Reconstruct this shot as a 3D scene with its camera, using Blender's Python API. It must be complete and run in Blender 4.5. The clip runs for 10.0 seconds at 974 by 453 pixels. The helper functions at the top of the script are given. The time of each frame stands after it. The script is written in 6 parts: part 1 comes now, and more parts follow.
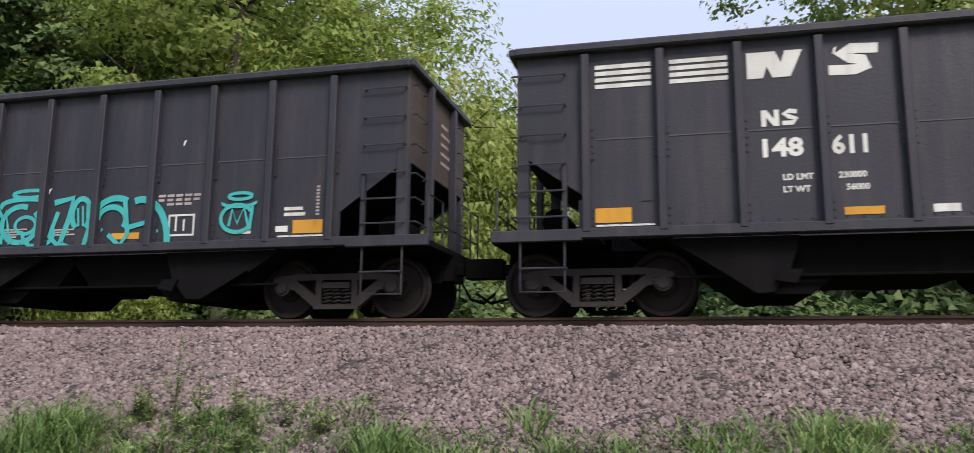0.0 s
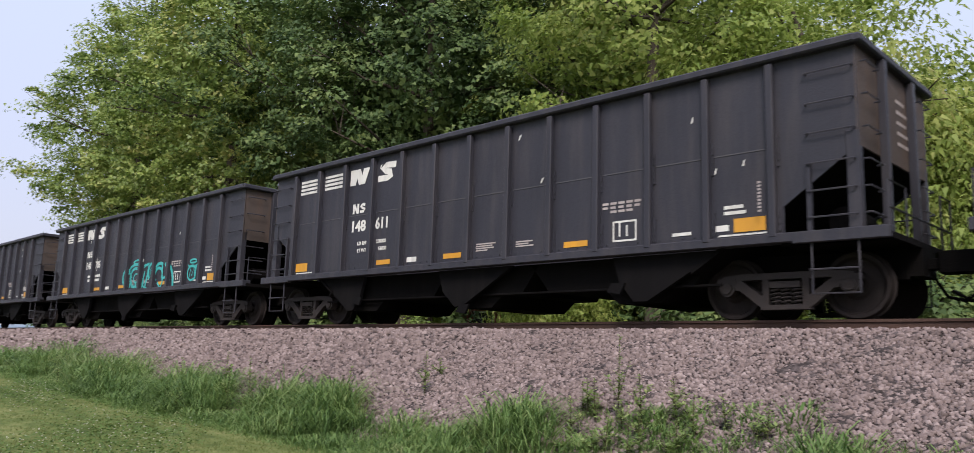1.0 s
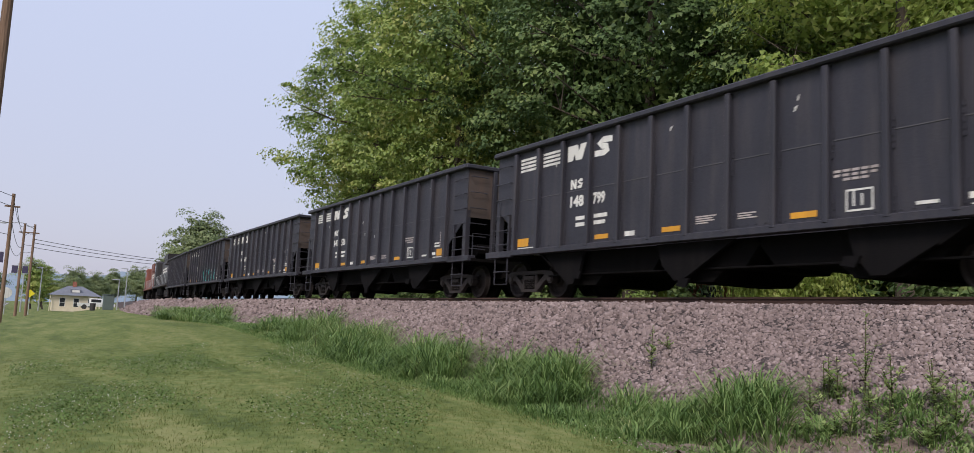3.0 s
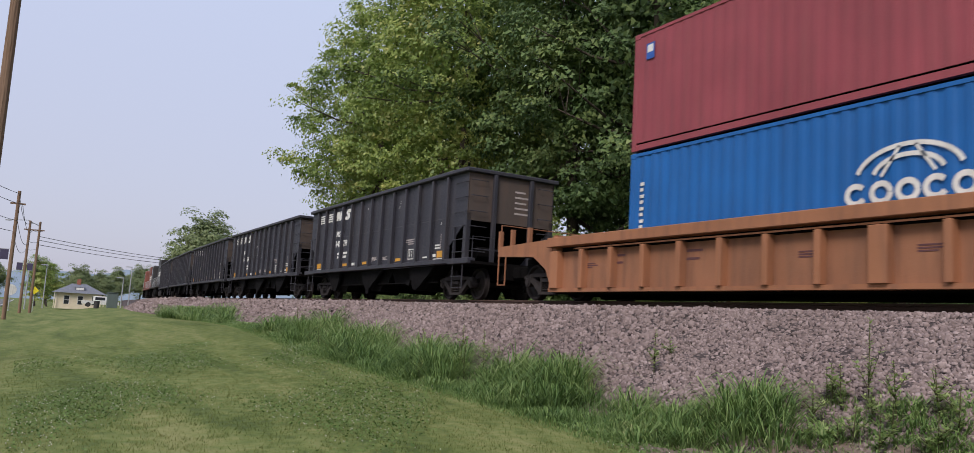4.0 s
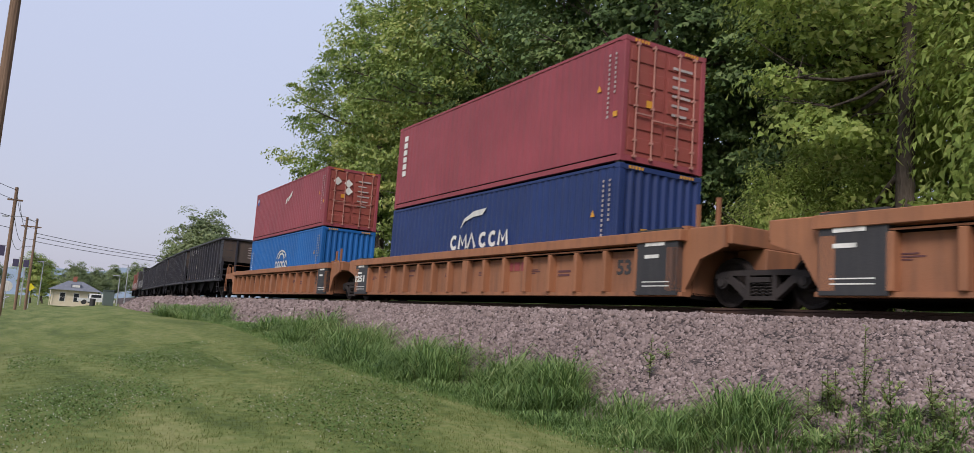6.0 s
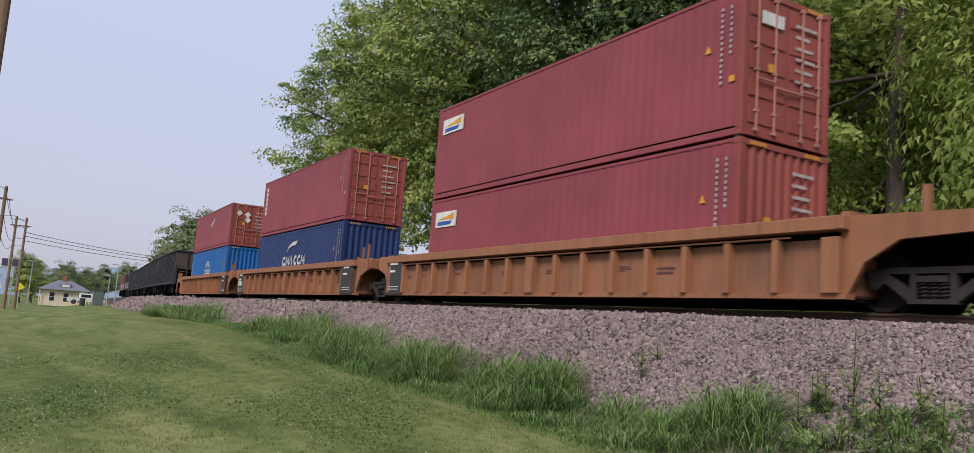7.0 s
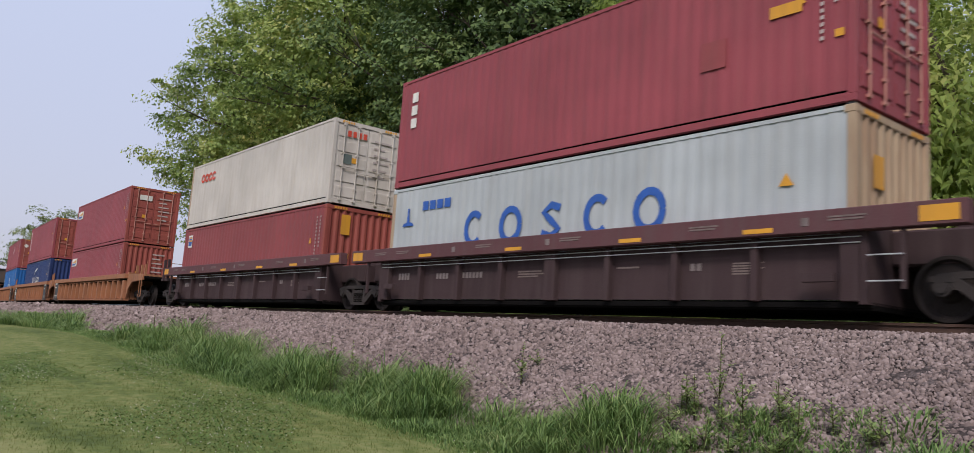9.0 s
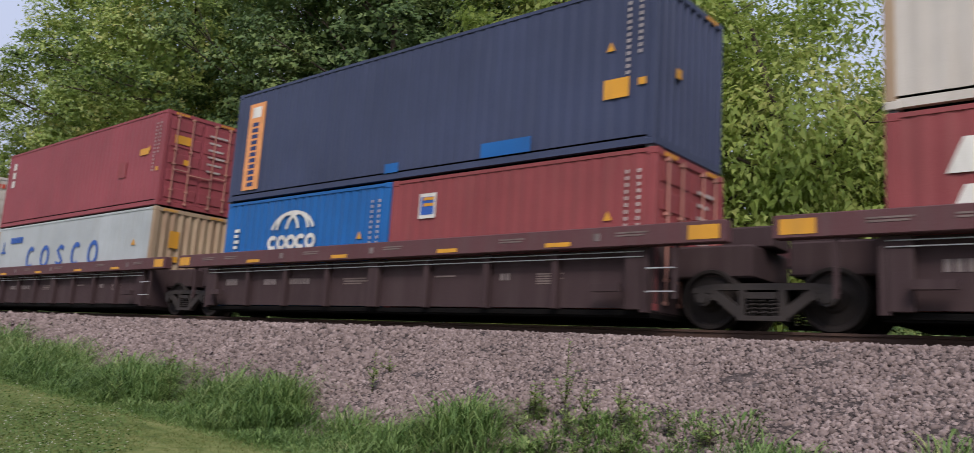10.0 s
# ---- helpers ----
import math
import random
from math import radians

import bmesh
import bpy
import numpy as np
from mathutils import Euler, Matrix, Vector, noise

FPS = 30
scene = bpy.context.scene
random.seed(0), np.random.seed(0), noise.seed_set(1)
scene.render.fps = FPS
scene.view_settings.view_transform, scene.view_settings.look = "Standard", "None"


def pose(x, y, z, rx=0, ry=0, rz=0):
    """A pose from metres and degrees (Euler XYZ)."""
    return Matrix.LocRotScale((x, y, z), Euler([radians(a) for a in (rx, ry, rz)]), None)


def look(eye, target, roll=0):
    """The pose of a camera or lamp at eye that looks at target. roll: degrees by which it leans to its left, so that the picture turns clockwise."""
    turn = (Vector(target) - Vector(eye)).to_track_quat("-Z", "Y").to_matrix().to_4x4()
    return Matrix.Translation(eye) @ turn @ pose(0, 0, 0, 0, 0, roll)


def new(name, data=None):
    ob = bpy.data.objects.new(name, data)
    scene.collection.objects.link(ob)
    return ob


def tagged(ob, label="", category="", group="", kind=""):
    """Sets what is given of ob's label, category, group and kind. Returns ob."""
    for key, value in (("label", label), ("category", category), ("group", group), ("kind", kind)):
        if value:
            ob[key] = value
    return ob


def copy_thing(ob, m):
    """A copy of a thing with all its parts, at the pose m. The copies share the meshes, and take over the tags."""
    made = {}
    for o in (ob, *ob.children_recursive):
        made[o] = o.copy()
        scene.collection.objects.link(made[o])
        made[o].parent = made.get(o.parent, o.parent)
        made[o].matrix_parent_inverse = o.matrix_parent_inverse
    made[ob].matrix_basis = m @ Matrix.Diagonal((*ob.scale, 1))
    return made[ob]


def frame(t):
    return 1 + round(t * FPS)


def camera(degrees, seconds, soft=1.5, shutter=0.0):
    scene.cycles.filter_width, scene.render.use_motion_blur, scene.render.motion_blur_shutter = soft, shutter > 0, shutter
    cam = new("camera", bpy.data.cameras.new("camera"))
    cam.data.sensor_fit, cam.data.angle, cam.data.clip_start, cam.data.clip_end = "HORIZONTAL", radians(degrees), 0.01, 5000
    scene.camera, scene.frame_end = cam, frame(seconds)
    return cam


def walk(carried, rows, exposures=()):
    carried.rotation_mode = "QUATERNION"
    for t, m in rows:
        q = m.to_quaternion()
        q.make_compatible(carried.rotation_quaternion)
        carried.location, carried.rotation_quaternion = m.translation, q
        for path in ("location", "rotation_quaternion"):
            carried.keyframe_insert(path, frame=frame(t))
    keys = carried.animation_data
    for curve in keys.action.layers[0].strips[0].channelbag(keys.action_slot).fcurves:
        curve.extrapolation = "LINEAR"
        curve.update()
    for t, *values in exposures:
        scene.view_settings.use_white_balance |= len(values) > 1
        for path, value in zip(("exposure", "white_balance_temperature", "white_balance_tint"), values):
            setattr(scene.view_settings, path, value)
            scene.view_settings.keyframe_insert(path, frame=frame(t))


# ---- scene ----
# The rail top is z = 0; the near straight of the track runs along x at y = D.
D = 12.14
EYE_Z = -0.646
cam = camera(62.44, 10.0, soft=0.6, shutter=0.11)
ROWS = [(0.0, 14.04, 9.65, -0.46), (0.5, 29.62, 9.56, -0.39), (1.0, 43.96, 9.18, -1.70), (1.5, 53.27, 8.56, -2.11), (2.0, 57.43, 7.58, -2.01), (2.5, 59.28, 6.84, -2.10),
        (4.0, 59.99, 6.85, -3.31), (4.5, 59.60, 6.92, -3.81), (5.0, 59.75, 7.02, -3.93), (5.5, 59.77, 7.05, -4.03), (7.0, 59.14, 7.16, -4.19), (7.5, 54.81, 7.64, -3.90),
        (8.0, 51.18, 8.02, -3.73), (8.5, 50.71, 8.16, -3.81), (9.0, 50.80, 8.21, -3.86), (9.5, 50.67, 8.36, -4.10), (10.0, 40.41, 9.38, -3.66)]
walk(cam, [(t, pose(0, 0, EYE_Z, 90 + p, r, y)) for t, y, p, r in ROWS],
     exposures=[(0, 0.32), (1, 0.36), (1.6, 0.22), (2.5, 0.16), (4, 0.06), (10, 0.06)])

# ---- world, sun, exposure ----
SUN_EL, SUN_AZ = 46, 142
world = bpy.data.worlds.new("hazy_evening_sky")
scene.world = world
world.use_nodes = True
wn, wl = world.node_tree.nodes, world.node_tree.links
sky = wn.new("ShaderNodeTexSky")
sky.sky_type, sky.sun_disc = "NISHITA", False
sky.sun_elevation, sky.sun_rotation = radians(SUN_EL), radians(SUN_AZ)
sky.air_density, sky.dust_density, sky.ozone_density = 1.0, 3.0, 2.0
haze = wn.new("ShaderNodeMixRGB")
haze.inputs[0].default_value = 0.72
# milky haze: lavender low down, clearer blue higher up
up = wn.new("ShaderNodeSeparateXYZ")
wl.new(wn.new("ShaderNodeTexCoord").outputs["Generated"], up.inputs[0])
fade = wn.new("ShaderNodeValToRGB")
fade.color_ramp.elements[0].position, fade.color_ramp.elements[0].color = 0.0, (0.575, 0.56, 0.68, 1)
fade.color_ramp.elements[1].position, fade.color_ramp.elements[1].color = 0.45, (0.655, 0.725, 0.955, 1)
wl.new(up.outputs[2], fade.inputs[0])
lift = wn.new("ShaderNodeVectorMath")
lift.operation = "SCALE"
lift.inputs["Scale"].default_value = 10.5
wl.new(fade.outputs[0], lift.inputs[0])
wl.new(lift.outputs[0], haze.inputs[2])
wl.new(sky.outputs[0], haze.inputs[1])
wl.new(haze.outputs[0], wn["Background"].inputs[0])
wn["Background"].inputs[1].default_value = 0.105
sun = new("sun", bpy.data.lights.new("sun", "SUN"))
sun.data.energy, sun.data.angle, sun.data.color = 3.0, radians(20), (1.0, 0.91, 0.87)
sun.matrix_basis = look((0, 0, 60), (-60 * math.sin(radians(38)), 60 * math.cos(radians(38)), 60 - 60 * math.tan(radians(SUN_EL))))


# ---- materials ----
def base_mat(name):
    m = bpy.data.materials.new(name)
    m.use_nodes = True
    return m, m.node_tree.nodes, m.node_tree.links, m.node_tree.nodes["Principled BSDF"]


def ramp(nodes, stops):
    r = nodes.new("ShaderNodeValToRGB")
    while len(r.color_ramp.elements) < len(stops):
        r.color_ramp.elements.new(0.5)
    for e, (p, c) in zip(r.color_ramp.elements, stops):
        e.position, e.color = p, (*c, 1) if len(c) == 3 else c
    return r


def noise_node(nodes, links, coord, scale, detail=6, stretch=(1, 1, 1)):
    mp = nodes.new("ShaderNodeMapping")
    mp.inputs["Scale"].default_value = stretch
    links.new(coord, mp.inputs[0])
    n = nodes.new("ShaderNodeTexNoise")
    n.inputs["Scale"].default_value, n.inputs["Detail"].default_value = scale, detail
    links.new(mp.outputs[0], n.inputs["Vector"])
    return n


def paint(name, col, rough=0.55, metal=0.0, dirt=(0.09, 0.075, 0.065), amount=0.5, bump=0.15, spec=0.3):
    """Painted or bare steel: broad fading, vertical dirt streaks, fine grain."""
    m, n, l, b = base_mat(name)
    co = n.new("ShaderNodeTexCoord").outputs["Object"]
    broad = noise_node(n, l, co, 0.6, 5)
    streak = noise_node(n, l, co, 5.0, 5, (1, 1, 0.12))
    fine = noise_node(n, l, co, 40, 4)
    r1 = ramp(n, [(0.3, tuple(c * 0.82 for c in col)), (0.7, tuple(min(1, c * 1.12) for c in col))])
    l.new(broad.outputs[0], r1.inputs[0])
    r2 = ramp(n, [(0.45, (0, 0, 0)), (0.8, (amount, amount, amount))])
    l.new(streak.outputs[0], r2.inputs[0])
    mx = n.new("ShaderNodeMixRGB")
    mx.inputs[2].default_value = (*dirt, 1)
    l.new(r2.outputs[0], mx.inputs[0])
    l.new(r1.outputs[0], mx.inputs[1])
    l.new(mx.outputs[0], b.inputs["Base Color"])
    rr = ramp(n, [(0.3, (rough - 0.1,) * 3), (0.7, (min(1, rough + 0.15),) * 3)])
    l.new(fine.outputs[0], rr.inputs[0])
    l.new(rr.outputs[0], b.inputs["Roughness"])
    b.inputs["Metallic"].default_value = metal
    b.inputs["Specular IOR Level"].default_value = spec
    bp = n.new("ShaderNodeBump")
    bp.inputs["Strength"].default_value, bp.inputs["Distance"].default_value = bump, 0.02
    l.new(fine.outputs[0], bp.inputs["Height"])
    l.new(bp.outputs[0], b.inputs["Normal"])
    return m


def natural(name, stops, scale=3.0, rough=0.9, bump=0.4, fine_scale=30.0, stretch=(1, 1, 1), fine_stretch=None):
    """Earth, bark, masonry: colour from two noises, rough relief."""
    m, n, l, b = base_mat(name)
    co = n.new("ShaderNodeTexCoord").outputs["Object"]
    a = noise_node(n, l, co, scale, 8, stretch)
    f = noise_node(n, l, co, fine_scale, 9, fine_stretch or stretch)
    mix = n.new("ShaderNodeMath")
    mix.operation = "MULTIPLY_ADD"
    mix.inputs[1].default_value = 0.45
    l.new(f.outputs[0], mix.inputs[0])
    sc = n.new("ShaderNodeMath")
    sc.operation = "MULTIPLY"
    sc.inputs[1].default_value = 0.55
    l.new(a.outputs[0], sc.inputs[0])
    l.new(sc.outputs[0], mix.inputs[2])
    r = ramp(n, stops)
    l.new(mix.outputs[0], r.inputs[0])
    l.new(r.outputs[0], b.inputs["Base Color"])
    b.inputs["Roughness"].default_value = rough
    b.inputs["Specular IOR Level"].default_value = 0.2
    bp = n.new("ShaderNodeBump")
    bp.inputs["Strength"].default_value, bp.inputs["Distance"].default_value = bump, 0.05
    l.new(f.outputs[0], bp.inputs["Height"])
    l.new(bp.outputs[0], b.inputs["Normal"])
    return m


def island(name, stops, rough=0.85, translucent=0.0, spec=0.25, scale=0.35, shift=0.35, stretch=(1, 1, 1)):
    """Stones, blades and leaves: each piece its own shade, with broad patches."""
    m, n, l, b = base_mat(name)
    geo = n.new("ShaderNodeNewGeometry")
    co = n.new("ShaderNodeTexCoord").outputs["Object"]
    a = noise_node(n, l, co, scale, 4, stretch)
    ad = n.new("ShaderNodeMath")
    ad.operation = "MULTIPLY_ADD"
    ad.inputs[1].default_value = 1 - shift
    l.new(geo.outputs["Random Per Island"], ad.inputs[0])
    sc = n.new("ShaderNodeMapRange")
    sc.inputs["From Min"].default_value, sc.inputs["From Max"].default_value = 0.3, 0.7
    sc.inputs["To Max"].default_value = shift
    l.new(a.outputs[0], sc.inputs[0])
    l.new(sc.outputs[0], ad.inputs[2])
    r = ramp(n, stops)
    l.new(ad.outputs[0], r.inputs[0])
    l.new(r.outputs[0], b.inputs["Base Color"])
    b.inputs["Roughness"].default_value = rough
    b.inputs["Specular IOR Level"].default_value = spec
    if translucent:
        tr = n.new("ShaderNodeBsdfTranslucent")
        l.new(r.outputs[0], tr.inputs[0])
        mx = n.new("ShaderNodeMixShader")
        mx.inputs[0].default_value = translucent
        l.new(b.outputs[0], mx.inputs[1])
        l.new(tr.outputs[0], mx.inputs[2])
        l.new(mx.outputs[0], n["Material Output"].inputs[0])
    return m


def plain(name, col, rough=0.6, metal=0.0, emit=0.0):
    m, n, l, b = base_mat(name)
    b.inputs["Base Color"].default_value, b.inputs["Roughness"].default_value = (*col, 1), rough
    b.inputs["Metallic"].default_value = metal
    co = n.new("ShaderNodeTexCoord").outputs["Object"]
    f = noise_node(n, l, co, 6, 5)
    r = ramp(n, [(0.3, tuple(c * 0.8 for c in col)), (0.65, col)])
    l.new(f.outputs[0], r.inputs[0])
    l.new(r.outputs[0], b.inputs["Base Color"])
    return m


M_HOPPER = paint("black_car_paint", (0.028, 0.0275, 0.036), 0.52, 0, (0.064, 0.055, 0.055), 0.6, spec=0.38)
M_HOPPER_BROWN = paint("rusty_car_end", (0.075, 0.058, 0.050), 0.7, 0, (0.11, 0.07, 0.05), 0.6)
# near-black: grime, with the shade below the cars put into the colour
M_UNDER = paint("grimy_shaded_underframe", (0.006, 0.0055, 0.0055), 0.9, 0, (0.012, 0.010, 0.009), 0.4, 0.3, 0.05)
M_TRUCK = paint("cast_steel_grime", (0.036, 0.031, 0.030), 0.8, 0, (0.055, 0.042, 0.037), 0.5, 0.3, 0.15)
M_WHEEL = paint("wheel_steel", (0.018, 0.014, 0.013), 0.75, 0.1, (0.034, 0.024, 0.021), 0.5, 0.2, 0.25)
M_WHITE = paint("white_lettering", (0.66, 0.65, 0.60), 0.6, 0, (0.25, 0.23, 0.21), 0.6)
M_YELLOW = paint("yellow_reflector", (0.60, 0.29, 0.03), 0.5, 0, (0.28, 0.16, 0.05), 0.45)
M_TEAL = plain("teal_spray_paint", (0.05, 0.42, 0.40), 0.5)
M_ORANGE = paint("weathered_orange_paint", (0.295, 0.128, 0.064), 0.7, 0, (0.15, 0.075, 0.048), 0.75)
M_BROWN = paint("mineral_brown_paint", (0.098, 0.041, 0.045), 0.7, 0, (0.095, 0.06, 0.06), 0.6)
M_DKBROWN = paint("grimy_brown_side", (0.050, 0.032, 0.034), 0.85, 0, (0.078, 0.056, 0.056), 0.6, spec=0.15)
M_BLACK = paint("black_panel", (0.035, 0.035, 0.037), 0.6, 0, (0.08, 0.07, 0.065), 0.4)
M_MAROON = paint("maroon_box_paint", (0.255, 0.054, 0.066), 0.6, 0, (0.17, 0.055, 0.055), 0.5)
M_REDBOX = paint("red_oxide_box_paint", (0.235, 0.052, 0.055), 0.6, 0, (0.17, 0.06, 0.055), 0.5)
M_REDDOOR = paint("red_oxide_door_paint", (0.25, 0.060, 0.048), 0.6, 0, (0.26, 0.08, 0.05), 0.5)
M_BLUE = paint("bright_blue_box_paint", (0.010, 0.105, 0.33), 0.5, 0, (0.02, 0.08, 0.22), 0.5)
M_NAVY = paint("navy_box_paint", (0.016, 0.034, 0.120), 0.5, 0, (0.025, 0.036, 0.09), 0.5)
M_SLATE = paint("slate_blue_box_paint", (0.040, 0.050, 0.098), 0.55, 0, (0.05, 0.06, 0.10), 0.5)
M_CREAM = paint("cream_box_paint", (0.50, 0.465, 0.42), 0.6, 0, (0.34, 0.28, 0.22), 0.45)
M_GREY = paint("pale_grey_box_paint", (0.38, 0.41, 0.42), 0.6, 0, (0.32, 0.32, 0.30), 0.5)
M_TAN = paint("rust_stained_tan", (0.36, 0.27, 0.18), 0.65, 0, (0.20, 0.10, 0.06), 0.7)
M_LOGO_BLUE = plain("blue_logo", (0.02, 0.09, 0.36), 0.6)
M_LOGO_ORANGE = plain("orange_logo", (0.72, 0.30, 0.10), 0.6)
M_LOGO_RED = plain("red_logo", (0.55, 0.06, 0.03), 0.6)
M_LOCO = paint("black_engine_paint", (0.035, 0.034, 0.036), 0.5, 0, (0.08, 0.06, 0.05), 0.5)
M_LOCO_RED = paint("dull_red_engine_paint", (0.20, 0.075, 0.055), 0.6, 0, (0.10, 0.06, 0.05), 0.5)
M_GLASS = plain("dark_glass", (0.03, 0.035, 0.04), 0.08)
M_RAIL = paint("rusty_rail", (0.085, 0.050, 0.038), 0.75, 0.2, (0.05, 0.035, 0.03), 0.5, 0.3)
M_TIE = natural("creosoted_wood", [(0.3, (0.03, 0.024, 0.02)), (0.7, (0.10, 0.085, 0.07))], 2, 0.9, 0.6, 25, (0.2, 1, 1))
M_STONE = island("crushed_stone", [(0.0, (0.078, 0.060, 0.056)), (0.2, (0.158, 0.122, 0.115)), (0.7, (0.240, 0.188, 0.177)), (0.93, (0.34, 0.275, 0.26)), (1.0, (0.16, 0.15, 0.158))], 0.95, 0, 0.1, 0.3, 0.3)
# bed kept dark: shade between the stones is put into its colour
M_BALLAST = natural("ballast_bed", [(0.34, (0.022, 0.018, 0.017)), (0.5, (0.060, 0.048, 0.046)), (0.66, (0.15, 0.12, 0.115))], 9, 0.95, 1.0, 22)
M_LAWN = natural("mown_lawn", [(0.38, (0.060, 0.086, 0.022)), (0.47, (0.100, 0.128, 0.034)), (0.55, (0.138, 0.158, 0.050)), (0.66, (0.185, 0.190, 0.072))], 1.2, 0.95, 1.0, 5, (0.14, 1, 1), (0.8, 1, 1))
M_DIRT = natural("bare_dirt", [(0.3, (0.09, 0.065, 0.05)), (0.7, (0.22, 0.17, 0.14))], 3, 0.95, 0.6, 25)
M_BLADE = island("lawn_blades", [(0, (0.068, 0.096, 0.022)), (0.35, (0.112, 0.142, 0.036)), (0.65, (0.165, 0.190, 0.058)), (1, (0.27, 0.262, 0.110))], 0.75, 0.4, 0.25, 1.3, 0.48, (0.12, 1, 1))
M_TALL = island("tall_grass", [(0, (0.040, 0.085, 0.022)), (0.35, (0.110, 0.190, 0.052)), (0.75, (0.215, 0.305, 0.100)), (1, (0.40, 0.41, 0.20))], 0.5, 0.34, 0.32, 0.8, 0.35)
M_WEED = island("weed_leaves", [(0, (0.17, 0.25, 0.08)), (0.6, (0.30, 0.39, 0.14)), (1, (0.46, 0.50, 0.22))], 0.6, 0.5, 0.35, 1, 0.3)
M_STALK = natural("weed_stalk", [(0.3, (0.05, 0.06, 0.025)), (0.7, (0.11, 0.10, 0.05))], 8)
M_LEAF = island("maple_leaves", [(0, (0.048, 0.086, 0.020)), (0.3, (0.155, 0.235, 0.053)), (0.65, (0.325, 0.395, 0.105)), (1, (0.58, 0.52, 0.19))], 0.5, 0.40, 0.42, 0.30, 0.62)
# deep shade of the middle trees is put into this darker leaf colour
M_LEAF_DARK = island("dark_leaves", [(0, (0.024, 0.048, 0.018)), (0.45, (0.085, 0.140, 0.046)), (0.8, (0.185, 0.245, 0.080)), (1, (0.31, 0.35, 0.13))], 0.58, 0.26, 0.24, 0.35, 0.58)
M_LEAF_YELLOW = island("yellowing_leaves", [(0, (0.13, 0.20, 0.042)), (0.45, (0.29, 0.37, 0.088)), (0.8, (0.43, 0.46, 0.145)), (1, (0.56, 0.50, 0.22))], 0.6, 0.5, 0.3, 0.45, 0.55)
M_BARK = natural("bark", [(0.3, (0.035, 0.028, 0.022)), (0.7, (0.13, 0.105, 0.085))], 2, 0.95, 1.0, 18, (1, 1, 0.2))
M_POLE = natural("pole_wood", [(0.3, (0.12, 0.075, 0.05)), (0.7, (0.27, 0.18, 0.12))], 2, 0.9, 0.5, 20, (1, 1, 0.08))
M_ASPHALT = natural("asphalt", [(0.3, (0.09, 0.09, 0.092)), (0.7, (0.16, 0.16, 0.16))], 1.5, 0.9, 0.3, 60)
M_STUCCO = natural("cream_stucco", [(0.3, (0.56, 0.48, 0.34)), (0.7, (0.70, 0.62, 0.47))], 1, 0.85, 0.2, 20)
M_SHINGLE = natural("grey_shingles", [(0.3, (0.10, 0.11, 0.13)), (0.7, (0.19, 0.20, 0.23))], 3, 0.9, 0.5, 25)
M_BRICK = natural("red_brick", [(0.3, (0.20, 0.075, 0.05)), (0.7, (0.36, 0.15, 0.10))], 6, 0.9, 0.5, 30)
M_BANNER = plain("purple_banner_cloth", (0.06, 0.05, 0.10), 0.8)
M_WIRE = plain("black_cable", (0.02, 0.02, 0.022), 0.6)
M_GALV = plain("galvanised_steel", (0.42, 0.43, 0.44), 0.5, 0.3)
M_GREENBOX = plain("grey_green_cabinet", (0.10, 0.13, 0.12), 0.6)
# woods turned bluish: the haze of distance is in the base colour
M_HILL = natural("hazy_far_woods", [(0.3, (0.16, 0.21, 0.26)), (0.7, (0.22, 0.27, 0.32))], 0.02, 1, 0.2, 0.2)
M_CAR_WHITE = plain("white_car_paint", (0.72, 0.72, 0.70), 0.3)
M_SIGN_YELLOW = plain("yellow_sign", (0.75, 0.62, 0.02), 0.5)
M_FADED = paint("faded_lettering", (0.40, 0.35, 0.33), 0.7)
M_WORN = paint("worn_stencil", (0.17, 0.13, 0.12), 0.8, 0, (0.07, 0.05, 0.045), 0.7)
M_STENCIL = paint("grimy_white_stencil", (0.20, 0.165, 0.16), 0.8, 0, (0.07, 0.055, 0.05), 0.9)
M_ROD = paint("dull_red_rod", (0.42, 0.20, 0.16), 0.6)
# distant foliage: aerial haze is mixed into this paler leaf colour
M_LEAF_HAZED = island("far_hazed_leaves", [(0, (0.10, 0.14, 0.06)), (0.5, (0.185, 0.235, 0.105)), (1, (0.31, 0.345, 0.17))], 0.6, 0.4, 0.3, 0.1, 0.4)
# pocket plates: grimy steel, darkened further by underside shade in the colour
M_POCKET = paint("grimy_shaded_pocket_steel", (0.008, 0.0075, 0.008), 0.9, 0, (0.016, 0.014, 0.013), 0.5, spec=0.05)
# plates between the ribs: grime, plus the ribs' shade put into the colour
M_ORANGE_DIRTY_SHADED = paint("grimy_shaded_orange_plate", (0.262, 0.118, 0.064), 0.75, 0, (0.13, 0.068, 0.046), 0.8)
M_SEAM = paint("worn_weld_seam", (0.085, 0.083, 0.09), 0.6)
M_CLOVER_LEAF = island("clover_leaf", [(0, (0.055, 0.105, 0.025)), (0.5, (0.10, 0.165, 0.04)), (1, (0.17, 0.235, 0.07))], 0.6, 0.3, 0.3, 1.5, 0.4)
M_CLOVER = plain("clover_flower", (0.62, 0.60, 0.52), 0.8)


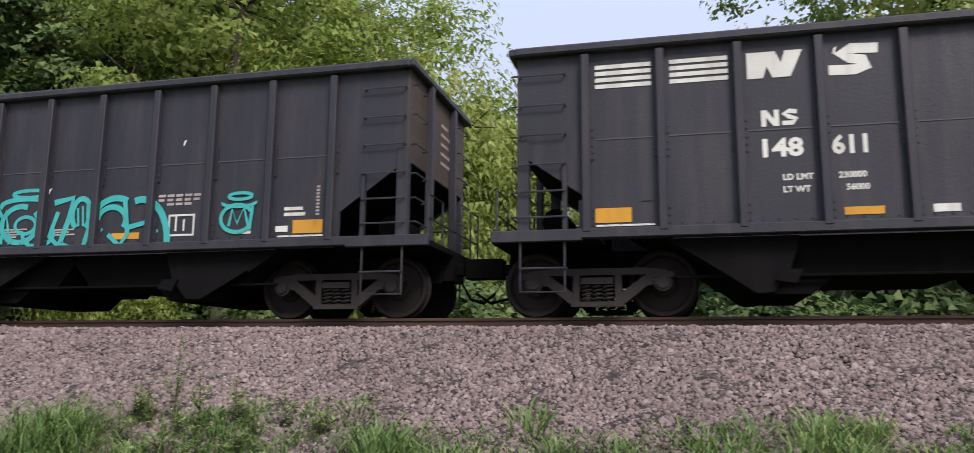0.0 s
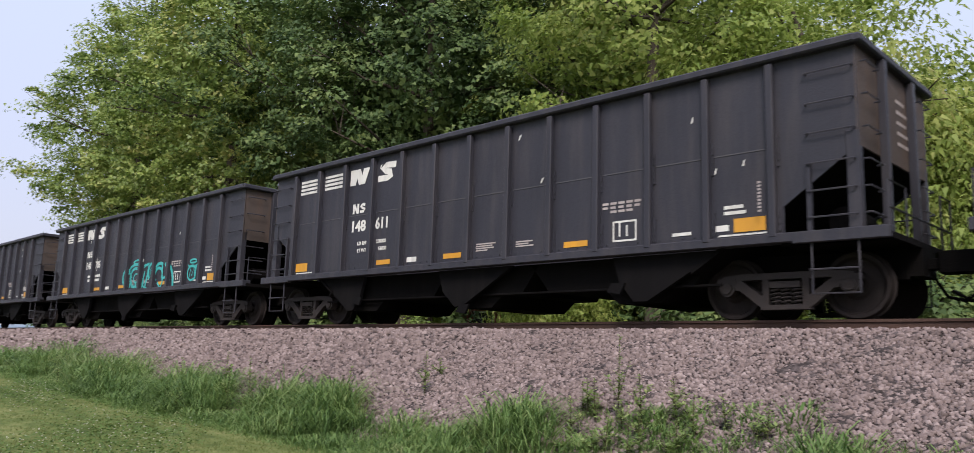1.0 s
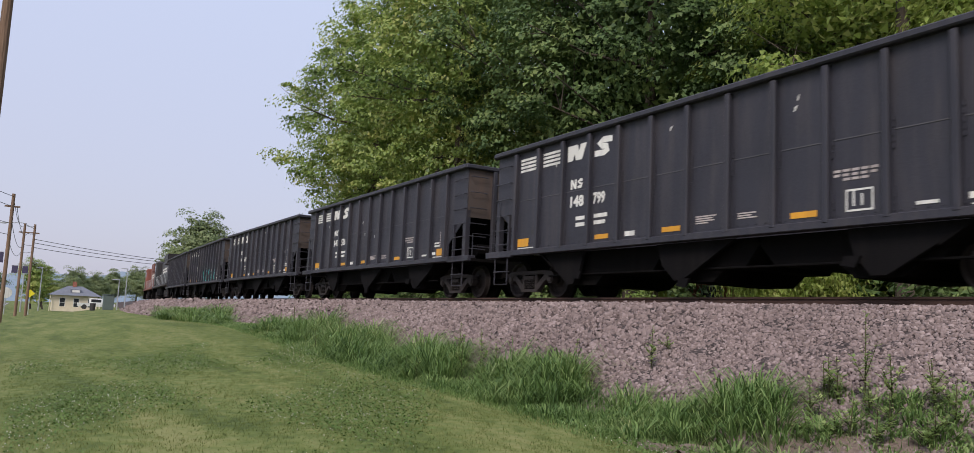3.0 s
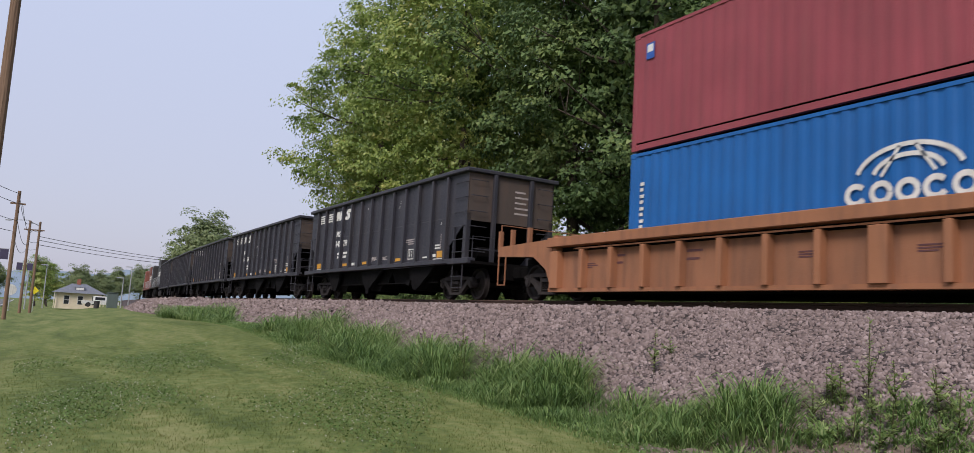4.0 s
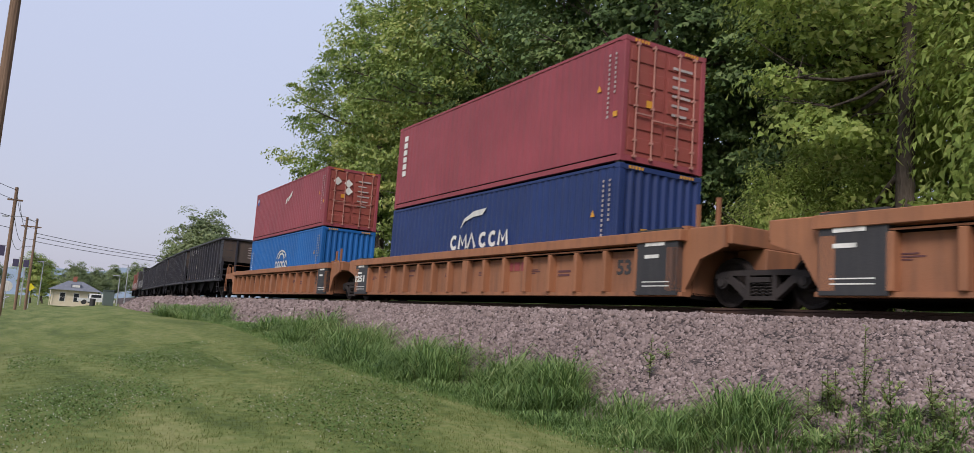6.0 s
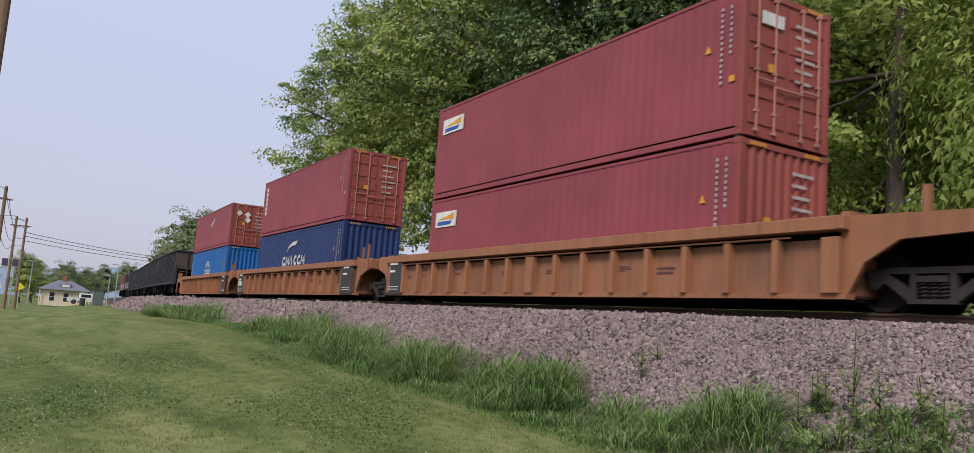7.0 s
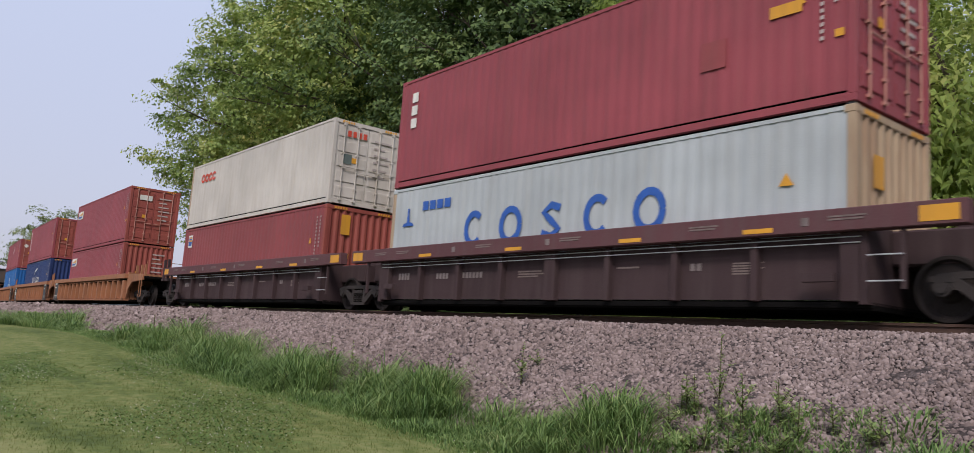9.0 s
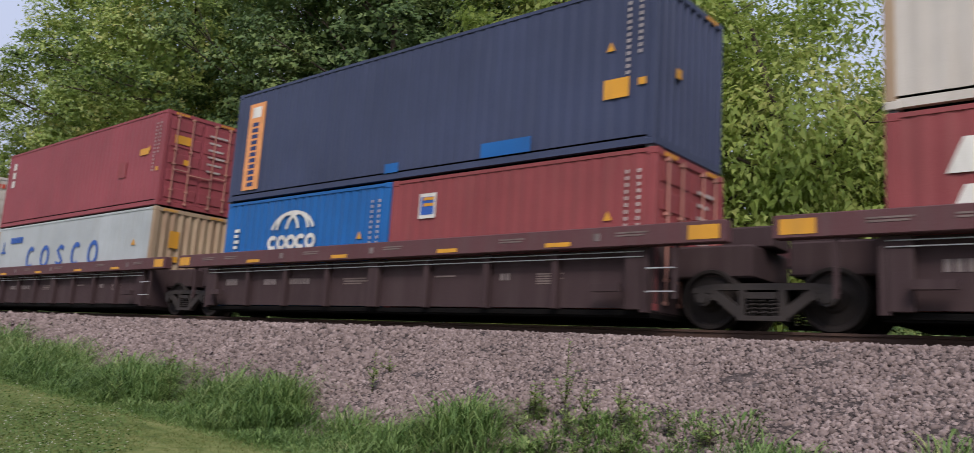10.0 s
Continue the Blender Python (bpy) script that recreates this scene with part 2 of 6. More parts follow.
# ---- building helpers ----
def part(name, bm, material, parent=None, label="", smooth=False):
    """Links a bmesh as one mesh object under a thing or a part."""
    me = bpy.data.meshes.new(name)
    bm.normal_update()
    bm.to_mesh(me)
    bm.free()
    if smooth:
        me.shade_smooth()
    me.materials.append(material)
    ob = new(name, me)
    if parent:
        ob.parent = parent
    if label:
        ob["label"] = label
    return ob


def thing(name, label, category, group="", kind="", at=(0, 0, 0)):
    ob = new(name)
    ob.location = at
    return tagged(ob, label, category, group, kind)


def box(bm, x0, x1, y0, y1, z0, z1, bevel=0.0):
    vs = [bm.verts.new((x, y, z)) for z in (z0, z1) for y in (y0, y1) for x in (x0, x1)]
    fs = [bm.faces.new([vs[i] for i in f]) for f in ((0, 2, 3, 1), (4, 5, 7, 6), (0, 1, 5, 4), (2, 6, 7, 3), (0, 4, 6, 2), (1, 3, 7, 5))]
    if bevel:
        bmesh.ops.bevel(bm, geom=list({e for f in fs for e in f.edges}), offset=bevel, segments=1, affect="EDGES")
    return bm


def boxes(*specs, bevel=0.0):
    bm = bmesh.new()
    for s in specs:
        box(bm, *s, bevel=bevel)
    return bm


def tube(bm, p0, p1, r0, r1=None, seg=8, cap=True):
    p0, p1 = Vector(p0), Vector(p1)
    r1 = r0 if r1 is None else r1
    q = (p1 - p0).to_track_quat("Z", "Y")
    rings = []
    for p, r in ((p0, r0), (p1, r1)):
        rings.append([bm.verts.new(p + q @ Vector((r * math.cos(a), r * math.sin(a), 0))) for a in (2 * math.pi * i / seg for i in range(seg))])
    for i in range(seg):
        j = (i + 1) % seg
        bm.faces.new((rings[0][i], rings[0][j], rings[1][j], rings[1][i]))
    if cap:
        bm.faces.new(rings[0][::-1])
        bm.faces.new(rings[1])
    return bm


def tubes(paths, r, seg=6):
    """Pipes that follow the points of each path without a break."""
    bm = bmesh.new()
    for pts in paths:
        pts = [Vector(p) for p in pts]
        prev = None
        for i, p in enumerate(pts):
            d = (pts[min(i + 1, len(pts) - 1)] - p).normalized() + (p - pts[max(i - 1, 0)]).normalized()
            q = d.to_track_quat("Z", "Y")
            if abs(d.normalized().z) < 0.95:
                q = d.to_track_quat("Z", "X")
            cur = [bm.verts.new(p + q @ Vector((r * math.cos(a), r * math.sin(a), 0))) for a in (2 * math.pi * k / seg for k in range(seg))]
            if prev:
                best = min(range(seg), key=lambda o: sum((cur[(k + o) % seg].co - prev[k].co).length for k in range(seg)))
                cur = cur[best:] + cur[:best]
                for k in range(seg):
                    bm.faces.new((prev[k], prev[(k + 1) % seg], cur[(k + 1) % seg], cur[k]))
            else:
                bm.faces.new(cur[::-1])
            prev = cur
        bm.faces.new(prev)
    return bm


def prism(bm, outline, y0, y1):
    """A solid from an outline in x and z, drawn out from y0 to y1."""
    a = [bm.verts.new((x, y0, z)) for x, z in outline]
    b = [bm.verts.new((x, y1, z)) for x, z in outline]
    fa, fb = bm.faces.new(a), bm.faces.new(b[::-1])
    n = len(a)
    for i in range(n):
        bm.faces.new((a[i], b[i], b[(i + 1) % n], a[(i + 1) % n]))
    bmesh.ops.recalc_face_normals(bm, faces=list({f for v in a for f in v.link_faces} | {fb}))
    return bm


def prisms(*specs):
    bm = bmesh.new()
    for o, y0, y1 in specs:
        prism(bm, o, y0, y1)
    return bm


def lathe(bm, profile, seg=32, cy=0.0):
    """Turns a profile of (radius, y) about the y axis."""
    rings = [[bm.verts.new((r * math.sin(2 * math.pi * i / seg), y + cy, r * math.cos(2 * math.pi * i / seg))) for i in range(seg)] for r, y in profile]
    for a, b in zip(rings, rings[1:]):
        for i in range(seg):
            j = (i + 1) % seg
            bm.faces.new((a[i], a[j], b[j], b[i]))
    for ring in (rings[0], rings[-1]):
        bm.faces.new(ring)
    bmesh.ops.recalc_face_normals(bm, faces=bm.faces)
    return bm


def array_mesh(name, verts, faces, material):
    """A mesh from arrays of corners and of equal-sided faces."""
    me = bpy.data.meshes.new(name)
    k = faces.shape[1]
    me.vertices.add(len(verts))
    me.vertices.foreach_set("co", np.ascontiguousarray(verts, dtype=np.float32).ravel())
    me.loops.add(faces.size)
    me.loops.foreach_set("vertex_index", np.ascontiguousarray(faces, dtype=np.int32).ravel())
    me.polygons.add(len(faces))
    me.polygons.foreach_set("loop_start", np.arange(0, faces.size, k, dtype=np.int32))
    me.update(calc_edges=True)
    me.validate()
    me.materials.append(material)
    return me


def lettering(name, text, size, x, z, y, material, parent, width=None):
    """Raised characters on a side that faces -y; x, z is the lower left corner."""
    cu = bpy.data.curves.new("text", "FONT")
    cu.body, cu.size, cu.extrude, cu.resolution_u, cu.offset = text, size, 0.002, 2, size * 0.035
    ob = bpy.data.objects.new("text", cu)
    me = bpy.data.meshes.new_from_object(ob)
    bpy.data.objects.remove(ob)
    bpy.data.curves.remove(cu)
    xs = [v.co.x for v in me.vertices]
    k = width / (max(xs) - min(xs)) if width else 1
    for v in me.vertices:
        v.co = (x + (v.co.x - min(xs)) * k, y - v.co.z, z + v.co.y)
    me.materials.append(material)
    o = new(name, me)
    o.parent = parent
    return o


def slab(name, outline, y, material, parent, label="", thick=0.005):
    return part(name, prisms((outline, y - thick, y)), material, parent, label)


def rect(x0, x1, z0, z1):
    return [(x0, z0), (x1, z0), (x1, z1), (x0, z1)]


# ---- the line of the track ----
def dev(x):
    """How far the track has bent away from its straight at x."""
    x = np.asarray(x, dtype=float)
    a = np.clip(-36 - x, 0, 56)
    return a * a / 1400 + np.clip(-92 - x, 0, None) * 0.08


def on_track(s):
    """The pose of a vehicle whose middle is s along the line."""
    y = D + float(dev(s))
    slope = float(dev(s - 0.5) - dev(s + 0.5))
    return pose(s, y, 0, 0, 0, -math.degrees(math.atan(slope)))


TRAIN = [(0, -0.12), (0.5, -7.90), (1, -15.74), (1.5, -23.60), (2, -31.57), (2.5, -39.59), (4, -63.78), (4.5, -71.85), (5, -79.88), (5.5, -87.93),
         (7, -112.21), (7.5, -120.31), (8, -128.42), (8.5, -136.60), (9, -144.82), (9.5, -153.12), (10, -161.52)]
MOVING, WHEELS = [], []


# ---- running gear ----
WHEEL_R = 0.457


def wheelset_mesh():
    bm = bmesh.new()
    for s in (-1, 1):
        prof = [(0.09, 0.70), (0.10, 0.80), (0.16, 0.80), (0.20, 0.755), (0.36, 0.735), (0.395, 0.80), (0.445, 0.80), (0.457, 0.745), (0.462, 0.70), (0.485, 0.69), (0.485, 0.665), (0.40, 0.66), (0.38, 0.70), (0.2, 0.69), (0.12, 0.67)]
        lathe(bm, [(r, s * y) for r, y in prof], 36)
    tube(bm, (0, -1.0, 0), (0, 1.0, 0), 0.075, seg=12)
    for s in (-1, 1):
        for i in range(3):
            a = i * 2.094
            tube(bm, (0.055 * math.sin(a), s * 1.0, 0.055 * math.cos(a)), (0.055 * math.sin(a), s * 1.025, 0.055 * math.cos(a)), 0.016, seg=6)
    me = bpy.data.meshes.new("wheelset")
    bm.to_mesh(me)
    bm.free()
    me.materials.append(M_WHEEL)
    return me


def side_frame_mesh(wb, s):
    """A cast truck side: arched top member, sloping legs, spring seat, axle boxes."""
    h = wb / 2
    y0, y1 = (s * 0.98 - 0.06, s * 0.98 + 0.06)
    bm = bmesh.new()
    prism(bm, [(-h - 0.16, 0.52), (-h - 0.05, 0.63), (-h + 0.25, 0.66), (h - 0.25, 0.66), (h + 0.05, 0.63), (h + 0.16, 0.52), (h + 0.02, 0.53), (h - 0.22, 0.565), (-h + 0.22, 0.565), (-h - 0.02, 0.53)], y0, y1)
    for k in (-1, 1):
        prism(bm, [(k * (h - 0.18), 0.60), (k * (h - 0.02), 0.56), (k * 0.36, 0.16), (k * 0.24, 0.16), (k * 0.25, 0.26)], y0, y1)
        prism(bm, [(k * 0.25, 0.16), (k * 0.34, 0.16), (k * 0.33, 0.60), (k * 0.24, 0.60)], y0, y1)
        prism(bm, [(k * (h - 0.14), 0.42), (k * (h - 0.10), 0.60), (k * (h - 0.16), 0.60), (k * (h - 0.20), 0.42)], y0, y1)
        box(bm, k * h - 0.15, k * h + 0.15, y0 - 0.01, y1 + 0.01, 0.52, 0.60)
        tube(bm, (k * h, s * 0.88, 0.457), (k * h, s * 1.04, 0.457), 0.125, seg=16)
        tube(bm, (k * h, s * 1.04, 0.457), (k * h, s * 1.07, 0.457), 0.085, seg=12)
    box(bm, -0.36, 0.36, y0 - 0.02, y1 + 0.02, 0.13, 0.20)
    box(bm, -0.22, 0.22, y0 - 0.03, y1 + 0.03, 0.44, 0.53)
    me = bpy.data.meshes.new("side_frame")
    bm.normal_update()
    bm.to_mesh(me)
    bm.free()
    me.materials.append(M_TRUCK)
    return me


def spring_mesh(s):
    bm = bmesh.new()
    for cx in (-0.15, 0.0, 0.15):
        lathe_pts = [(cx + 0.068 * math.cos(a * 0.9), s * 1.0 + 0.05 * math.sin(a * 0.9), 0.20 + 0.24 * a / 30) for a in range(31)]
        for a, b in zip(lathe_pts, lathe_pts[1:]):
            tube(bm, a, b, 0.016, seg=4, cap=False)
    me = bpy.data.meshes.new("spring")
    bm.to_mesh(me)
    bm.free()
    me.materials.append(M_TRUCK)
    return me


GEAR = {"wheelset": wheelset_mesh(), "side": {s: side_frame_mesh(1.78, s) for s in (-1, 1)}, "spring": {s: spring_mesh(s) for s in (-1, 1)}}


def add_truck(parent, x, wb=1.78):
    for s in (-1, 1):
        sf = new("side_frame", GEAR["side"][s])
        sf.parent, sf.location = parent, (x, 0, 0)
        sp = new("spring", GEAR["spring"][s])
        sp.parent = sf
    for k in (-1, 1):
        w = new("wheelset", GEAR["wheelset"])
        w.parent, w.location = parent, (x + k * wb / 2, 0, WHEEL_R)
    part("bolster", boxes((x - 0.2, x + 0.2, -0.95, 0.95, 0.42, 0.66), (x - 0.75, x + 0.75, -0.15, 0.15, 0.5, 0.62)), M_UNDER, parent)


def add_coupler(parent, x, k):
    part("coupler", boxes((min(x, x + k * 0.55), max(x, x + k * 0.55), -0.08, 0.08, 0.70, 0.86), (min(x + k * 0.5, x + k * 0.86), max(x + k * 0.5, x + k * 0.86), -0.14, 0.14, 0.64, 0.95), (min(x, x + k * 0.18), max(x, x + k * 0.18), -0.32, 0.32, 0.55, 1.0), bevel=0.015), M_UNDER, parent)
    part("air_hose", tubes([[(x + k * 0.3, 0.25, 0.7), (x + k * 0.5, 0.24, 0.35), (x + k * 0.75, 0.12, 0.28), (x + k * 0.95, 0.02, 0.42)]], 0.025), M_UNDER, parent)


# ---- hopper cars ----
HL = 7.12          # half the body
POSTS = [-6.15 + i * 1.008 for i in range(13)]


def hopper_car():
    car = thing("hopper_car", "black steel open-top coal hopper car with ribbed sides", "rail car", "hopper cars of the train")
    ys, zt, zb = 1.46, 3.66, 1.04
    for s in (-1, 1):
        y0, y1 = sorted((s * ys, s * (ys - 0.03)))
        part("side_sheet", prisms(([(-HL, 2.26), (-6.08, 1.52), (-6.08, zb), (6.08, zb), (6.08, 1.52), (HL, 2.26), (HL, zt), (-HL, zt)], y0, y1)), M_HOPPER, car)
        for x in POSTS:
            a, b = sorted((s * (ys - 0.005), s * (ys + 0.11)))
            bm = boxes((x - 0.055, x + 0.055, a, b, zb + 0.05, zt - 0.07), bevel=0.012)
            a, b = sorted((s * (ys - 0.005), s * (ys + 0.02)))
            box(bm, x - 0.11, x + 0.11, a, b, zb + 0.05, zb + 0.5)
            box(bm, x - 0.10, x + 0.10, a, b, 2.1, 2.6)
            part("post", bm, M_HOPPER, car)
        a, b = sorted((s * (ys - 0.08), s * (ys + 0.14)))
        part("top_rail", boxes((-HL - 0.03, HL + 0.03, a, b, zt - 0.04, zt + 0.085), bevel=0.025), M_HOPPER, car)
        a, b = sorted((s * (ys - 0.14), s * (ys + 0.1)))
        part("side_sill", boxes((-HL, HL, a, b, zb - 0.03, zb + 0.10), (-HL - 0.35, -HL + 0.9, a, b, zb - 0.06, zb + 0.10), (HL - 0.9, HL + 0.35, a, b, zb - 0.06, zb + 0.10), bevel=0.01), M_HOPPER, car)
        a, b = sorted((s * (ys + 0.001), s * (ys + 0.008)))
        part("seam", boxes((-6.0, 6.0, a, b, 2.37, 2.385)), M_SEAM, car)
        bm = bmesh.new()
        for x in POSTS:
            for dx in (-0.085, 0.085):
                for z in (1.2, 1.3, 1.4, 2.2, 2.3, 2.42, 2.52):
                    tube(bm, (x + dx, s * (ys + 0.015), z), (x + dx, s * (ys + 0.034), z), 0.016, seg=6)
        for i in range(60):
            tube(bm, (-5.9 + i * 0.2, s * (ys - 0.001), zb + 0.16), (-5.9 + i * 0.2, s * (ys + 0.014), zb + 0.16), 0.014, seg=5)
        part("rivet", bm, M_HOPPER, car)["kind"] = "stuff"
        for k in (-1, 1):
            a, b = sorted((s * (ys - 0.13), s * (ys + 0.02)))
            part("corner_post", boxes((min(k * HL, k * (HL - 0.17)), max(k * HL, k * (HL - 0.17)), a, b, zb, 2.45), bevel=0.01), M_HOPPER, car)
            a, b = sorted((s * (ys - 0.02), s * (ys + 0.05)))
            x0, x1 = sorted((k * (HL - 0.62), k * (HL - 0.72)))
            part("ladder_stile", boxes((x0 + 0.02, x1 - 0.02, a, b, 1.0, 2.08)), M_HOPPER, car)
            for z in (0.62, 1.32, 1.68, 2.06, 2.48, 2.90, 3.34):
                yy = s * (ys + 0.07)
                xa, xb = k * (HL - 0.05), k * (HL - 0.68)
                part("rung", tubes([[(xa, s * (ys - 0.02), z), (xa, yy, z), (xb, yy, z), (xb, s * (ys - 0.02), z)]], 0.014, 5), M_HOPPER, car)
            part("step_stirrup", tubes([[(k * (HL - 0.05), s * (ys + 0.03), 1.0), (k * (HL - 0.05), s * (ys + 0.03), 0.30), (k * (HL - 0.66), s * (ys + 0.03), 0.30), (k * (HL - 0.66), s * (ys + 0.03), 1.0)]], 0.018, 5), M_HOPPER, car)
    for k in (-1, 1):
        x0, x1 = sorted((k * HL, k * (HL - 0.03)))
        part("end_sheet", boxes((x0, x1, -1.46, 1.46, 2.24, 3.66)), M_HOPPER_BROWN, car, "rust-brown end sheet")
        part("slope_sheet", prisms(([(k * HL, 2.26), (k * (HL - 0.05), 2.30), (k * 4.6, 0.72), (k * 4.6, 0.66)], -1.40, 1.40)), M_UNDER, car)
        x0, x1 = sorted((k * (HL - 0.06), k * (HL + 0.11)))
        part("end_rail", boxes((x0, x1, -1.58, 1.58, 3.62, 3.745), bevel=0.025), M_HOPPER, car)
        for y in (-0.62, 0.62):
            x0, x1 = sorted((k * (HL + 0.0), k * (HL + 0.11)))
            part("end_post", boxes((x0, x1, y - 0.06, y + 0.06, 1.0, 3.62), bevel=0.01), M_HOPPER, car)
        x0, x1 = sorted((k * (HL - 1.1), k * (HL + 0.36)))
        part("end_platform", boxes((x0, x1, -1.46, 1.46, 0.98, 1.06), (x0, x1, -0.3, 0.3, 0.6, 0.98)), M_UNDER, car)
        for y in (-1.38, 0.9):
            for z in (1.35, 1.7, 2.06, 2.5, 2.95, 3.4):
                part("end_grab_iron", tubes([[(k * (HL + 0.02), y, z), (k * (HL + 0.10), y, z), (k * (HL + 0.10), y + 0.5, z), (k * (HL + 0.02), y + 0.5, z)]], 0.014, 5), M_HOPPER, car)
        part("end_handrail", tubes([[(k * (HL + 0.30), -1.40, 1.05), (k * (HL + 0.30), -1.40, 1.75), (k * (HL + 0.30), -0.7, 1.75), (k * (HL + 0.30), -0.7, 1.05)], [(k * (HL + 0.30), 1.40, 1.05), (k * (HL + 0.30), 1.40, 1.9), (k * (HL + 0.30), 0.9, 1.9), (k * (HL + 0.30), 0.9, 1.05)], [(k * (HL + 0.30), -1.4, 1.4), (k * (HL + 0.30), 1.4, 1.4)]], 0.016, 5), M_HOPPER, car)
        part("brake_reservoir", tube(bmesh.new(), (k * (HL - 0.45), -0.9, 1.35), (k * (HL - 0.45), -0.1, 1.35), 0.2, seg=14), M_UNDER, car)
        add_truck(car, k * 5.98 - 0.1)
        add_coupler(car, k * (HL + 0.0), k)
    # the discharge pockets under the sill, with their inner bays; underside shade is in their near-black colours
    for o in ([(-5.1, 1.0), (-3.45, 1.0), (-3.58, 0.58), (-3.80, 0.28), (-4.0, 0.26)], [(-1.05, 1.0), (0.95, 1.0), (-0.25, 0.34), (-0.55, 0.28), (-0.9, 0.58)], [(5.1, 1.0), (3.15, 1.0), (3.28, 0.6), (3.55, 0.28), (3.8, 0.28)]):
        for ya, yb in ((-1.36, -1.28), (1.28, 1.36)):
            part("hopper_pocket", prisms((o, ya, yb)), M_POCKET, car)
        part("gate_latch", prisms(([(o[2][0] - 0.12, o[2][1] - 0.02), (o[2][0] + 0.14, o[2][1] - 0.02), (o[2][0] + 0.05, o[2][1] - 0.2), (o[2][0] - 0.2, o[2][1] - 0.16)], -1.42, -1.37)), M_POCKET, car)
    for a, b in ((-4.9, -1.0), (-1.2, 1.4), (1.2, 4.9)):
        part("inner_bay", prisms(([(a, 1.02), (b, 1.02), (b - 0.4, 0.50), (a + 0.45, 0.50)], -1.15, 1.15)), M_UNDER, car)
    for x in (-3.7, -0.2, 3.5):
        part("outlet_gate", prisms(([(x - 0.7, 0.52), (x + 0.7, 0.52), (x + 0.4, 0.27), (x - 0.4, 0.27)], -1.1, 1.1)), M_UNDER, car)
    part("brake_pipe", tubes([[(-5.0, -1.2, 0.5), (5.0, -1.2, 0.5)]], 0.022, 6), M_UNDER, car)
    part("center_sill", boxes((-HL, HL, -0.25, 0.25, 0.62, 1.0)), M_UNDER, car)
    return car


def stroke(bm, pts, width, y):
    """A flat painted stroke along points in x and z."""
    pts = [Vector(p) for p in pts]
    out = []
    for i, p in enumerate(pts):
        d = (pts[min(i + 1, len(pts) - 1)] - pts[max(i - 1, 0)]).normalized()
        n = Vector((-d.y, d.x)) * width / 2
        out.append((bm.verts.new((p.x + n.x, y, p.y + n.y)), bm.verts.new((p.x - n.x, y, p.y - n.y))))
    for (a, b), (c, d) in zip(out, out[1:]):
        bm.faces.new((a, b, d, c))


def ring(cx, cz, rx, rz, a0=0, a1=360, n=18):
    return [(cx + rx * math.cos(radians(a0 + (a1 - a0) * i / n)), cz + rz * math.sin(radians(a0 + (a1 - a0) * i / n))) for i in range(n + 1)]


def bars(parent, x, z, rows, y, material=None, h=0.05):
    """Small writing that cannot be read: plain bars."""
    for i, w in enumerate(rows):
        if w:
            part("marking", boxes((x, x + w, y - 0.004, y, z - i * h * 1.7 - h, z - i * h * 1.7)), material or M_WHITE, parent)


